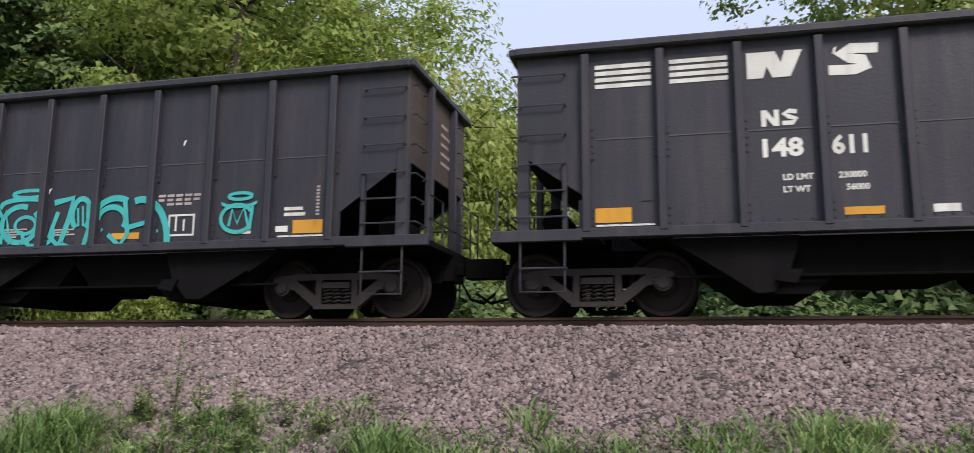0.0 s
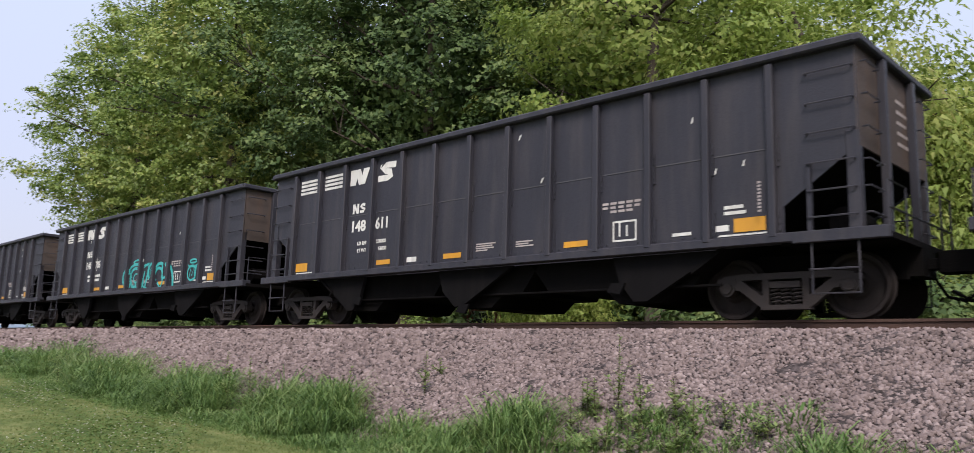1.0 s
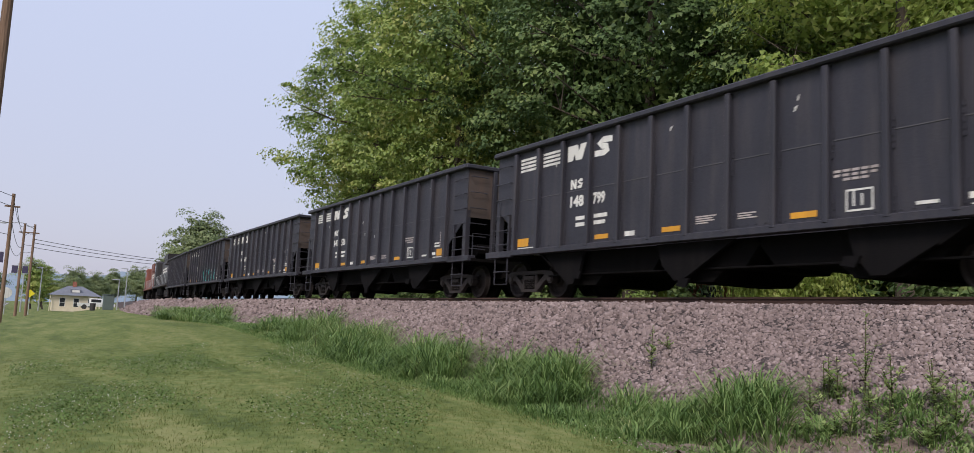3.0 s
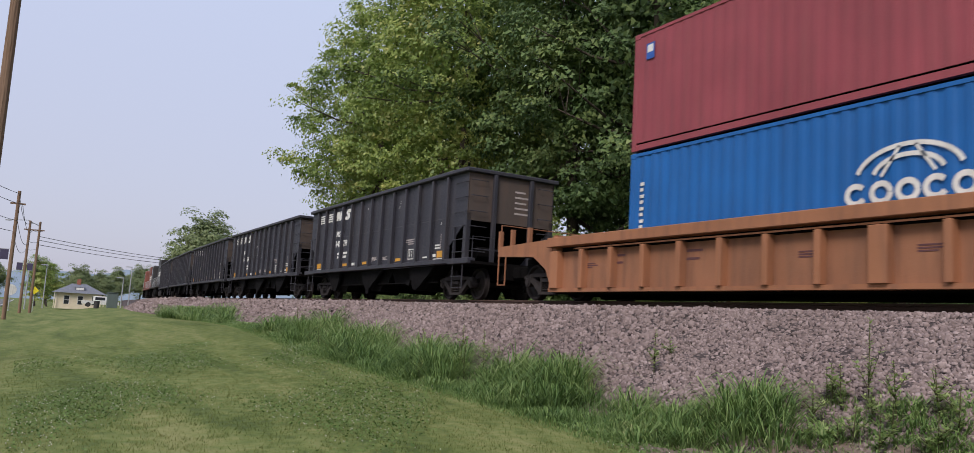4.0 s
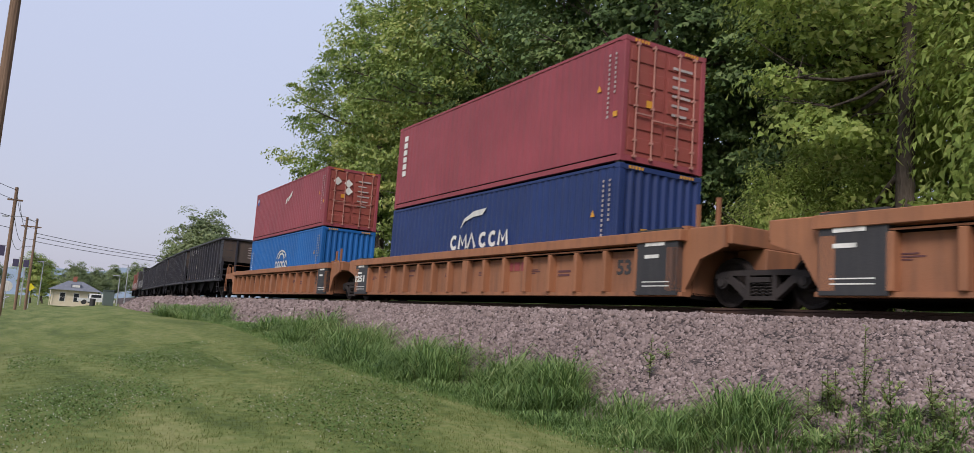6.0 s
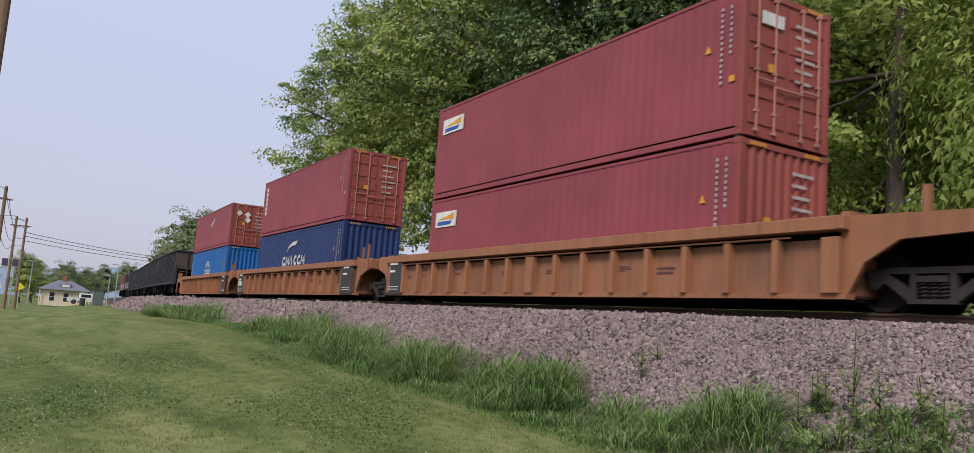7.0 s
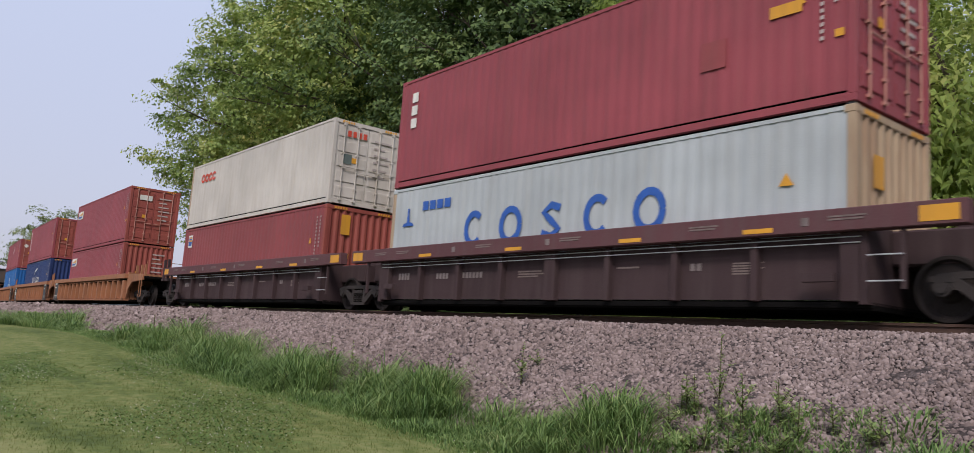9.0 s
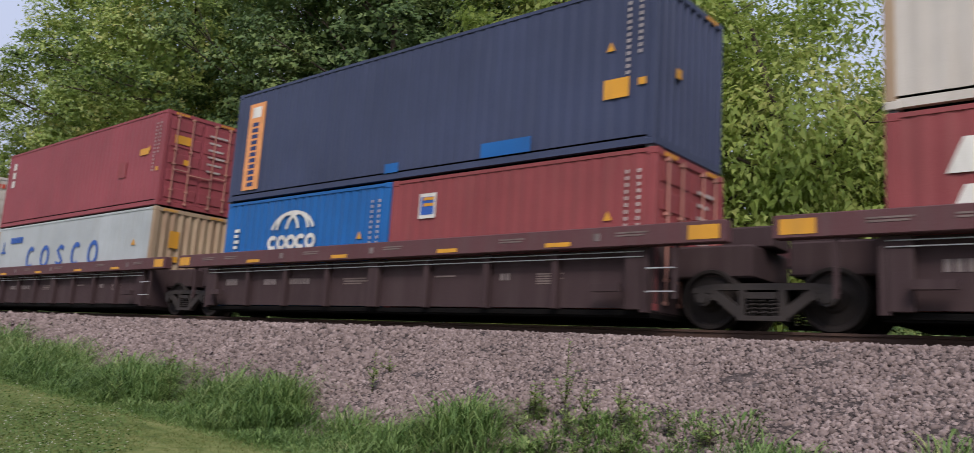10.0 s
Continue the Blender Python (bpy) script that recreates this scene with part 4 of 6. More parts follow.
def well_marks(car, style, half):
    y = -1.472 if style == "orange" else -1.475
    if style == "orange":
        bars(car, half - 4.2, 0.75, (0.5, 0.45), -1.362, M_BROWN, 0.05)
        for x in (-half + 2.2, -half + 4.4):
            bars(car, x, 0.95, (0.42, 0.0, 0.35), -1.362, M_BROWN, 0.045)
        for x in (-half + 1.2, -1.5, 0.5, 3.0):
            bars(car, x, 0.8, (0.4, 0.5, 0.3), -1.362, M_BROWN, 0.025)
    else:
        yy = -1.263
        for x, rows_, h in ((-half + 0.7, (0.5,), 0.16), (-half + 2.3, (0.6,), 0.13), (-half + 3.3, (0.8,), 0.13), (-half + 5.2, (0.7, 0.8, 0.6), 0.05), (half - 4.6, (0.5,), 0.05), (half - 3.0, (0.35,), 0.12), (half - 2.2, (0.55, 0.5, 0.55, 0.45, 0.3), 0.04)):
            if h < 0.1:
                bars(car, x, 0.85, rows_, yy, M_WORN, h * 0.6)
                continue
            for q in range(int(rows_[0] / 0.125)):
                part("marking", boxes((x + q * 0.125, x + q * 0.125 + 0.085, yy - 0.004, yy, 0.74, 0.74 + h)), M_STENCIL, car)
        for i, x in enumerate((-half - 0.1, -half + 0.9, -2.2, 0.4, 3.4, half - 0.5)):
            bars(car, x, 1.42, (0.55, 0.5), -1.532, M_WORN, 0.025)
        for x in (-half + 1.9, -1.2, 1.9, 4.4):
            part("yellow_panel", boxes((x, x + 0.5, -1.536, -1.53, 1.24, 1.31)), M_YELLOW, car)
        for x in (-half + 3.2, 0.0, half - 0.9):
            part("plate", boxes((x, x + 0.11, -1.536, -1.53, 1.30, 1.42)), M_STENCIL, car)


# ---- engines ----
def engine(label, m_body, m_accent):
    e = thing("locomotive", label, "locomotive", "engines at the head of the train")
    part("walkway", boxes((-10.6, 10.6, -1.5, 1.5, 1.35, 1.55), bevel=0.02), m_body, e)
    part("long_hood", boxes((-5.0, 10.2, -0.95, 0.95, 1.55, 4.15), bevel=0.12), m_body, e)
    part("radiator", prisms(([(6.0, 3.5), (10.25, 3.5), (10.45, 4.45), (5.6, 4.45)], -1.45, 1.45)), m_body, e)
    part("cab", boxes((-7.9, -5.0, -1.5, 1.5, 1.55, 4.4), bevel=0.15), m_accent, e)
    part("short_hood", boxes((-10.0, -7.9, -0.8, 0.8, 1.55, 3.1), bevel=0.2), m_accent, e)
    for x in (-7.5, -6.2):
        for ya in (-1.515, 1.49):
            part("window", boxes((x, x + 0.85, ya, ya + 0.025, 3.2, 3.9)), M_GLASS, e)
    part("windscreen", boxes((-7.93, -7.88, -1.2, 1.2, 3.3, 3.95)), M_GLASS, e)
    part("fuel_tank", boxes((-2.8, 2.6, -1.35, 1.35, 0.35, 1.3), bevel=0.15), M_UNDER, e)
    part("pilot", prisms(([(-10.6, 0.2), (-10.9, 0.25), (-10.7, 1.35), (-10.3, 1.35)], -1.4, 1.4)), M_UNDER, e)
    for k in (-1, 1):
        for q in range(3):
            w = new("wheelset", GEAR["wheelset"])
            w.parent, w.location = e, (k * 6.6 + (q - 1) * 1.9, 0, WHEEL_R)
        for s in (-1, 1):
            a, b = sorted((s * 0.95, s * 1.1))
            part("truck_frame", boxes((k * 6.6 - 2.4, k * 6.6 + 2.4, a, b, 0.55, 0.95), *[(k * 6.6 + (q - 1) * 1.9 - 0.25, k * 6.6 + (q - 1) * 1.9 + 0.25, a, b, 0.25, 0.6) for q in range(3)], bevel=0.03), M_TRUCK, e)
    for s in (-1, 1):
        part("handrail", tubes([[(-10.3, s * 1.45, 1.55), (-10.3, s * 1.45, 2.6)], [(-4.8, s * 1.45, 2.55), (10.4, s * 1.45, 2.55)]] + [[(x, s * 1.45, 1.55), (x, s * 1.45, 2.55)] for x in range(-4, 11, 2)], 0.02, 5), M_GALV, e)
    part("exhaust_stack", boxes((0.5, 1.6, -0.4, 0.4, 4.15, 4.4)), m_body, e)
    part("dynamic_brake_box", boxes((3.0, 4.4, -0.6, 0.6, 4.1, 4.35)), m_body, e)
    part("end_stripe", boxes((10.26, 10.28, -0.9, -0.4, 1.7, 3.4), (10.26, 10.28, 0.4, 0.9, 1.7, 3.4)), M_LOGO_ORANGE, e)
    part("logo_stripe", boxes((-2, 3.5, -0.957, -0.95, 2.9, 3.1), (-2, 3.5, -0.957, -0.95, 3.2, 3.4)), M_WHITE, e)
    return e


# ---- the train ----
def assemble_train():
    MOVING.append((engine("dull red diesel locomotive leading the train", M_LOCO_RED, M_LOCO_RED), -68.2, 0))
    MOVING.append((engine("black diesel locomotive coupled behind the leading engine", M_LOCO, M_LOCO), -46.0, 0))
    proto = hopper_car()
    cars = [proto] + [copy_thing(proto, pose(0, 0, 0)) for _ in range(4)]
    for i, (car, x, l, r, g) in enumerate(zip(cars, (4.98 - 31.7, 4.98 - 15.85, 4.98, 4.98 + 15.8, 4.98 + 31.72), ("148", "148", "148", "147", "148"), ("702", "785", "611", "526", "799"), (0, 1, 0, 0, 0))):
        hopper_marks(car, l, r, 20 + i, bool(g))
        if g:
            car["label"] = "black steel open-top coal hopper car with teal graffiti"
        MOVING.append((car, x, 0))
    # three orange units joined over shared trucks
    for i, x in enumerate((56.55, 76.4, 96.2)):
        left, right = ("end" if i == 0 else "joint"), ("end" if i == 2 else "joint")
        half_ = 8.45
        c = well_car("orange", "well_car", "weathered orange steel well car carrying stacked containers", half_, left, right, {0: -9.15, 1: -9.9, 2: -9.9}[i], 9.5 if i == 2 else 0)
        well_marks(c, "orange", half_)
        if i < 2:
            lettering("length_marking", "53", 0.42, 6.38, 0.62, -1.364, M_BLACK, c, 0.46)
        if i == 1:
            lettering("panel_number", "1251", 0.3, -8.3, 0.62, -1.551, M_WHITE, c, 0.85)
            for k in range(3):
                slab("logo_block", rect(2.0 + k * 0.32, 2.26 + k * 0.32, 0.78, 1.0), -1.364, M_REDBOX, c)
        MOVING.append((c, x, 0))
    for i, x in enumerate((117.7, 133.4, 149.2, 164.95)):
        c = well_car("brown", "well_car", "grimy brown steel well car carrying stacked containers", 6.25, "end" if i == 0 else "joint", "joint", -7.88, 0)
        well_marks(c, "brown", 6.25)
        MOVING.append((c, x, 0))
    # the loads
    y = -1.224
    z0 = 0.245
    c = container(56.7, z0, 12.19, 2.85, M_BLUE, "bright blue forty-foot container in a well car", "wall")
    box_marks(c, 12.19, 2.85, end="wall")
    for j in range(5):
        bm = bmesh.new()
        stroke(bm, ring(-0.72 + j * 0.42, 1.38, 0.15, 0.14, 40, 330) if j in (0, 3) else ring(-0.72 + j * 0.42, 1.38, 0.15, 0.14), 0.09, y - 0.004)
        part("logo_curve", bm, M_WHITE, c)
    for r in (0.5, 0.75):
        bm = bmesh.new()
        stroke(bm, ring(0.12, 1.6, r * 1.1, r * 0.62, 12, 168), 0.07, y - 0.004)
        part("logo_curve", bm, M_WHITE, c)
    bm = bmesh.new()
    stroke(bm, [(-0.3, 1.62), (0.0, 2.05)], 0.05, y - 0.004)
    stroke(bm, [(0.54, 1.62), (0.24, 2.05)], 0.05, y - 0.004)
    part("logo_curve", bm, M_WHITE, c)
    bars(c, -0.85, 1.17, (1.95,), y, h=0.12)
    for j in range(5):
        bars(c, -5.75, 2.2 - j * 0.26, (0.12, 0.10), y, h=0.07)
    c = container(56.7, z0 + 2.853, 12.19, 2.59, M_MAROON, "maroon forty-foot container stacked on a blue one", "door", M_REDDOOR)
    box_marks(c, 12.19, 2.59)
    for j, (a, b) in enumerate(((-0.1, 1.62), (0.28, 1.70), (0.62, 1.86))):
        slab("logo_block", [(a, b - 0.12), (a + 0.2, b - 0.05), (a + 0.36, b + 0.22), (a + 0.05, b + 0.1)], y, M_WHITE, c)
    part("placard", boxes((-5.7, -5.45, y - 0.005, y, 1.95, 2.3)), M_LOGO_BLUE, c)
    part("placard", boxes((-5.66, -5.49, y - 0.008, y - 0.005, 2.1, 2.26)), M_WHITE, c)
    for q, w in ((-0.75, 2.0), (-0.25, 1.95), (-0.22, 1.62)):
        part("placard", tube(bmesh.new(), (6.105, q, w), (6.125, q, w), 0.19, seg=4), M_WHITE, c)
    c = container(76.42, z0, 12.19, 2.85, M_NAVY, "navy blue forty-foot container in a well car", "wall")
    box_marks(c, 12.19, 2.85, end="wall")
    for j in range(6):
        x0 = -1.6 + j * 0.53 + (0.12 if j > 2 else 0)
        bm = bmesh.new()
        if j in (0, 3, 4):
            stroke(bm, ring(x0 + 0.22, 1.38, 0.18, 0.17, 50, 320, 10), 0.11, y - 0.004)
        elif j == 2:
            stroke(bm, [(x0, 1.18), (x0 + 0.21, 1.58), (x0 + 0.42, 1.18)], 0.11, y - 0.004)
        else:
            stroke(bm, [(x0, 1.18), (x0 + 0.05, 1.56), (x0 + 0.22, 1.3), (x0 + 0.39, 1.56), (x0 + 0.44, 1.18)], 0.11, y - 0.004)
        part("logo_curve", bm, M_WHITE, c).location.z = 0.09
    slab("logo_swoosh", [(-1.06, 1.86), (-0.8, 2.06), (-0.3, 2.16), (0.2, 2.18), (0.42, 2.36), (-0.3, 2.32), (-0.85, 2.14)], y, M_WHITE, c)
    slab("warning_panel", rect(4.72, 5.25, 1.0, 1.22), y, M_YELLOW, c)
    c = container(76.42, z0 + 2.853, 12.19, 2.85, M_MAROON, "maroon forty-foot container stacked on a navy one", "door", M_REDDOOR)
    box_marks(c, 12.19, 2.85)
    for j in range(6):
        slab("logo_block", rect(-5.62, -5.34, 2.32 - j * 0.245, 2.50 - j * 0.245), y, M_WHITE, c)
    for zz, lab in ((z0, "maroon forty-foot container in a well car"), (z0 + 2.853, "maroon forty-foot container stacked on another")):
        c = container(96.2, zz, 12.19, 2.85, M_MAROON, lab, "door" if zz > 1 else "wall", M_REDDOOR, M_REDDOOR)
        box_marks(c, 12.19, 2.85)
        part("placard", boxes((-5.75, -4.45, y - 0.005, y, 1.98, 2.44)), M_WHITE, c)
        slab("logo_block", [(-5.6, 2.2), (-4.6, 2.2), (-4.6, 2.38)], y - 0.006, M_YELLOW, c)
        slab("logo_block", [(-5.6, 2.04), (-4.8, 2.04), (-4.7, 2.15), (-5.6, 2.15)], y - 0.006, M_LOGO_BLUE, c)
        if zz > 1:
            part("placard", boxes((6.1, 6.11, -0.75, -0.15, 2.2, 2.45)), M_WHITE, c)
    c = container(117.45, z0, 12.19, 2.85, M_REDBOX, "faded red forty-foot container in a well car", "wall", M_REDDOOR, M_REDDOOR)
    box_marks(c, 12.19, 2.85, end="wall")
    flag_placard(c, -5.6, 2.08, 0.42, 0.5)
    for i in range(42):
        slab("panel_foot", [(-5.8 + i * 0.278, 0.2), (-5.66 + i * 0.278, 0.2), (-5.73 + i * 0.278, 0.26)], y, M_REDDOOR, c)
    part("warning_panel", boxes((6.1, 6.105, -0.7, -0.4, 2.0, 2.6)), M_YELLOW, c)
    c = container(117.45, z0 + 2.853, 12.19, 2.59, M_CREAM, "stained cream forty-foot container stacked on a red one", "door", M_CREAM)
    box_marks(c, 12.19, 2.59, side=False)
    for j in range(4):
        bm = bmesh.new()
        stroke(bm, ring(-4.75 + j * 0.39, 1.96, 0.16, 0.13, 30, 330 if j > 1 else 390), 0.09, y - 0.004)
        part("logo_curve", bm, M_LOGO_RED, c)
    for j in range(4):
        part("logo_block", boxes((6.1, 6.106, -0.75 + j * 0.18, -0.63 + j * 0.18, 2.1, 2.28)), M_LOGO_RED, c)
    part("placard", boxes((6.1, 6.106, -0.85, -0.55, 1.25, 1.55)), M_GREENBOX, c)
    c = container(133.3, z0, 12.19, 2.85, M_GREY, "pale grey forty-foot container with blue logo in a well car", "wall", M_TAN, M_TAN)
    box_marks(c, 12.19, 2.85, side=False, end="wall")
    for j in range(5):
        bm = bmesh.new()
        cx = -2.6 + j * 1.25
        if j in (0, 3):
            stroke(bm, ring(cx, 1.48, 0.28, 0.34, 45, 315), 0.15, y - 0.004)
        elif j == 2:
            stroke(bm, [(cx + 0.25, 1.72), (cx, 1.80), (cx - 0.22, 1.66), (cx, 1.48), (cx + 0.22, 1.3), (cx, 1.16), (cx - 0.27, 1.24)], 0.15, y - 0.004)
        else:
            stroke(bm, ring(cx, 1.48, 0.30, 0.34), 0.15, y - 0.004)
        part("logo_curve", bm, M_LOGO_BLUE, c).location.z = 0.13
    for j in range(4):
        slab("logo_block", rect(-4.7 + j * 0.30, -4.46 + j * 0.30, 2.2, 2.42), y, M_LOGO_BLUE, c)
    slab("logo_block", [(-5.55, 1.85), (-5.05, 1.85), (-5.1, 1.92), (-5.25, 1.95), (-5.28, 2.3), (-5.34, 2.3), (-5.36, 1.95), (-5.5, 1.92)], y, M_LOGO_BLUE, c)
    slab("warning_triangle", [(4.9, 1.75), (5.15, 1.75), (5.02, 1.95)], y, M_YELLOW, c)
    part("warning_panel", boxes((6.1, 6.105, -0.7, -0.4, 1.7, 2.2)), M_YELLOW, c)
    c = container(133.3, z0 + 2.853, 12.19, 2.85, M_MAROON, "maroon forty-foot container stacked on a pale grey one", "door", M_MAROON)
    box_marks(c, 12.19, 2.85)
    for j in range(3):
        slab("logo_block", rect(-5.55, -5.3, 2.2 - j * 0.34, 2.45 - j * 0.34), y, M_WHITE, c)
    slab("warning_panel", rect(4.7, 5.25, 1.58, 1.78), y, M_YELLOW, c)
    slab("patch", rect(3.4, 3.9, 1.0, 1.5), y, M_REDBOX, c)
    part("warning_panel", boxes((6.1, 6.105, -0.9, -0.4, 1.9, 2.15)), M_YELLOW, c)
    c = container(146.3, z0, 6.06, 2.59, M_BLUE, "short bright blue container in a well car", "wall")
    box_marks(c, 6.06, 2.59, end="wall")
    for j in range(5):
        bm = bmesh.new()
        stroke(bm, ring(-0.95 + j * 0.36, 1.36, 0.14, 0.13, *((40, 320) if j in (0, 3) else (0, 360))), 0.10, y - 0.004)
        part("logo_curve", bm, M_WHITE, c).location.z = 0.12
    for q, (cx, r) in enumerate(((-0.42, 0.42), (-0.04, 0.42), (-0.23, 0.80))):
        bm = bmesh.new()
        stroke(bm, ring(cx, 1.58, r, 0.46 if q < 2 else 0.48, 12, 168), 0.085, y - 0.004 - 0.0006 * q)
        part("logo_curve", bm, M_WHITE, c).location.z = 0.12
    for j in range(4):
        bars(c, -2.6, 1.9 - j * 0.28, (0.2, 0.16), y, h=0.08)
    c = container(152.42, z0, 6.06, 2.59, M_REDBOX, "short faded red container in a well car", "door", M_REDBOX)
    box_marks(c, 6.06, 2.59)
    flag_placard(c, -2.2, 1.75, 0.45, 0.5)
    c = container(149.3, z0 + 2.593, 12.19, 2.85, M_SLATE, "dark slate blue forty-foot container stacked on two short ones", "wall")
    box_marks(c, 12.19, 2.85, end="wall")
    part("logo_block", boxes((-5.53, -4.85, y - 0.005, y, 0.25, 2.5)), M_LOGO_ORANGE, c)
    for j in range(11):
        slab("logo_bar", rect(-5.33, -5.07, 0.34 + j * 0.155, 0.44 + j * 0.155), y - 0.005, M_NAVY, c)
    slab("logo_block", rect(-5.38, -5.02, 2.12, 2.40), y - 0.005, M_WHITE, c)
    slab("warning_panel", rect(5.12, 5.6, 0.86, 1.2), y, M_YELLOW, c)
    slab("patch", rect(2.45, 3.62, 0.17, 0.45), y, M_BLUE, c, "blue repair patch")
    slab("patch", rect(-0.2, 0.2, 0.15, 0.35), y, M_BLUE, c, "blue repair patch")
    c = container(164.85, z0, 12.19, 2.59, M_REDBOX, "dark red forty-foot container with white logo in a well car", "wall")
    for j, (a, b) in enumerate(((-5.4, 1.72), (-5.4, 1.12))):
        slab("logo_block", [(a, b), (a + 0.6, b), (a + 0.7, b + 0.45), (a + 0.2, b + 0.45)], y, M_WHITE, c)
    c = container(164.85, z0 + 2.593, 12.19, 2.85, M_CREAM, "pale beige forty-foot container stacked on a red one", "wall")


assemble_train()


# ---- ground ----
EDGE = ((-400, -1.9), (-160, -1.6), (-90, -1.5), (-45, -1.35), (-30, -1.30), (-22, -1.55), (-16, -1.80), (-12, -1.90), (-7, -1.98), (0, -2.10), (60, -2.1))


def smooth01(v):
    v = np.clip(v, 0, 1)
    return v * v * (3 - 2 * v)


def ballast_z(y):
    """The section across the line: shoulders either side of a flat top; y without the bend."""
    a = np.abs(y - D)
    return np.where(a < 1.84, -0.20, -0.20 - (a - 1.84) * 0.56)


def ground_z(x, y):
    x, y = np.broadcast_arrays(np.asarray(x, dtype=float), np.asarray(y, dtype=float))
    v = y - dev(np.clip(x, -260, 100))
    edge = np.interp(x, [e[0] for e in EDGE], [e[1] for e in EDGE])
    low = np.interp(x, (-200, -60, -10, 40), (-2.45, -2.4, -2.2, -2.2))
    z = low + (edge - low) * smooth01((v + 1.0) / 7.5)
    far = -1.0
    z = np.where(v > D, far, z)
    bed = np.maximum(z, ballast_z(v) - 0.12)
    return np.where(np.abs(x) < 300, bed, z)


def steps(a, b, mid0, mid1, fine, coarse):
    out, v = [], a
    while v < b:
        out.append(v)
        gap = max(mid0 - v, v - mid1, 0)
        v += fine + gap * coarse
    return np.array(out + [b])


def sheet(name, xs, ys, zf, material, jitter=0.0):
    gx, gy = np.meshgrid(xs, ys)
    z = zf(gx, gy)
    if jitter:
        z = z + np.random.default_rng(3).normal(0, jitter, z.shape)
    v = np.stack([gx, gy, z], -1).reshape(-1, 3)
    n, m = len(xs), len(ys)
    i = (np.arange(m - 1)[:, None] * n + np.arange(n - 1)[None, :]).ravel()
    f = np.stack([i, i + 1, i + n + 1, i + n], -1)
    me = array_mesh(name, v, f, material)
    me.shade_smooth()
    return new(name, me)


tagged(sheet("ground", steps(-2500, 2500, -60, 12, 0.6, 0.12), steps(-2500, 2500, -4, 22, 0.3, 0.12), ground_z, M_LAWN), "mown green lawn, dull and patchy, running to the horizon", "ground", kind="structure")


def bed_sheet(gx, gy):
    n = np.sin(gx * 5.1) * np.sin(gy * 4.3 + gx) * 0.012
    return ballast_z(gy) + n


xs = steps(-300, 60, -40, 8, 0.25, 0.05)
bed = sheet("ballast_bed", xs, np.arange(D - 5.1, D + 5.2, 0.17), bed_sheet, M_BALLAST, 0.012)
co = np.empty(len(bed.data.vertices) * 3, dtype=np.float32)
bed.data.vertices.foreach_get("co", co)
co = co.reshape(-1, 3)
co[:, 1] += dev(co[:, 0])
bed.data.vertices.foreach_set("co", co.ravel())
tagged(bed, "pinkish grey crushed stone bank under the track", "ballast", kind="structure")


def stones(name, x0, x1, n, r0, r1, seed, y0=D - 4.95, y1=D - 1.2):
    """Angular blocks of crushed stone lying close together along the bank."""
    rng = np.random.default_rng(seed)
    cube = np.array([(sx, sy, sz) for sz in (-1, 1) for sy in (-1, 1) for sx in (-1, 1)], dtype=float)
    faces = np.array([(4, 5, 7, 6), (0, 1, 5, 4), (0, 4, 6, 2), (1, 3, 7, 5)])
    v = cube[None] * rng.uniform(0.55, 1.0, (n, 8, 1)) + rng.normal(0, 0.16, (n, 8, 3))
    v[:, 4:, :2] *= rng.uniform(0.45, 0.9, (n, 1, 1))
    v = v * np.stack([rng.uniform(0.9, 1.5, n), rng.uniform(0.65, 1.05, n), rng.uniform(0.55, 1.0, n)], -1)[:, None]
    a, b, c = rng.uniform(-0.9, 0.9, n)[:, None], rng.normal(0, 0.38, n)[:, None], rng.normal(0, 0.38, n)[:, None]
    X, Y, Z = v[..., 0] * np.cos(a) - v[..., 1] * np.sin(a), v[..., 0] * np.sin(a) + v[..., 1] * np.cos(a), v[..., 2]
    X, Z = X * np.cos(c) - Z * np.sin(c), X * np.sin(c) + Z * np.cos(c)
    cx, cy = rng.uniform(x0, x1, n), rng.uniform(y0, y1, n)
    b = b + np.where(cy < D - 1.84, 0.51, 0.0)[:, None]
    Y, Z = Y * np.cos(b) - Z * np.sin(b), Y * np.sin(b) + Z * np.cos(b)
    r = rng.uniform(r0, r1, n)[:, None] * rng.choice([0.65, 1.0, 1.3], n, p=[0.3, 0.5, 0.2])[:, None]
    cz = ballast_z(cy) + rng.uniform(-0.15, 0.75, n) * r[:, 0]
    cy = cy + dev(cx)
    P = np.stack([X * r + cx[:, None], Y * r + cy[:, None], Z * r + cz[:, None]], -1).reshape(-1, 3)
    F = (faces[None] + np.arange(n)[:, None, None] * 8).reshape(-1, 4)
    return tagged(new(name, array_mesh(name, P, F, M_STONE)), "loose crushed stones, pinkish grey, on the track bank", "gravel", kind="stuff")


stones("ballast_stones", -10, 5, 66000, 0.0155, 0.0275, 1)
stones("ballast_stones", -25, -10, 26000, 0.025, 0.042, 2)
stones("ballast_stones", -58, -25, 15000, 0.045, 0.072, 4)
stones("ballast_stones", -130, -58, 7000, 0.08, 0.13, 6)

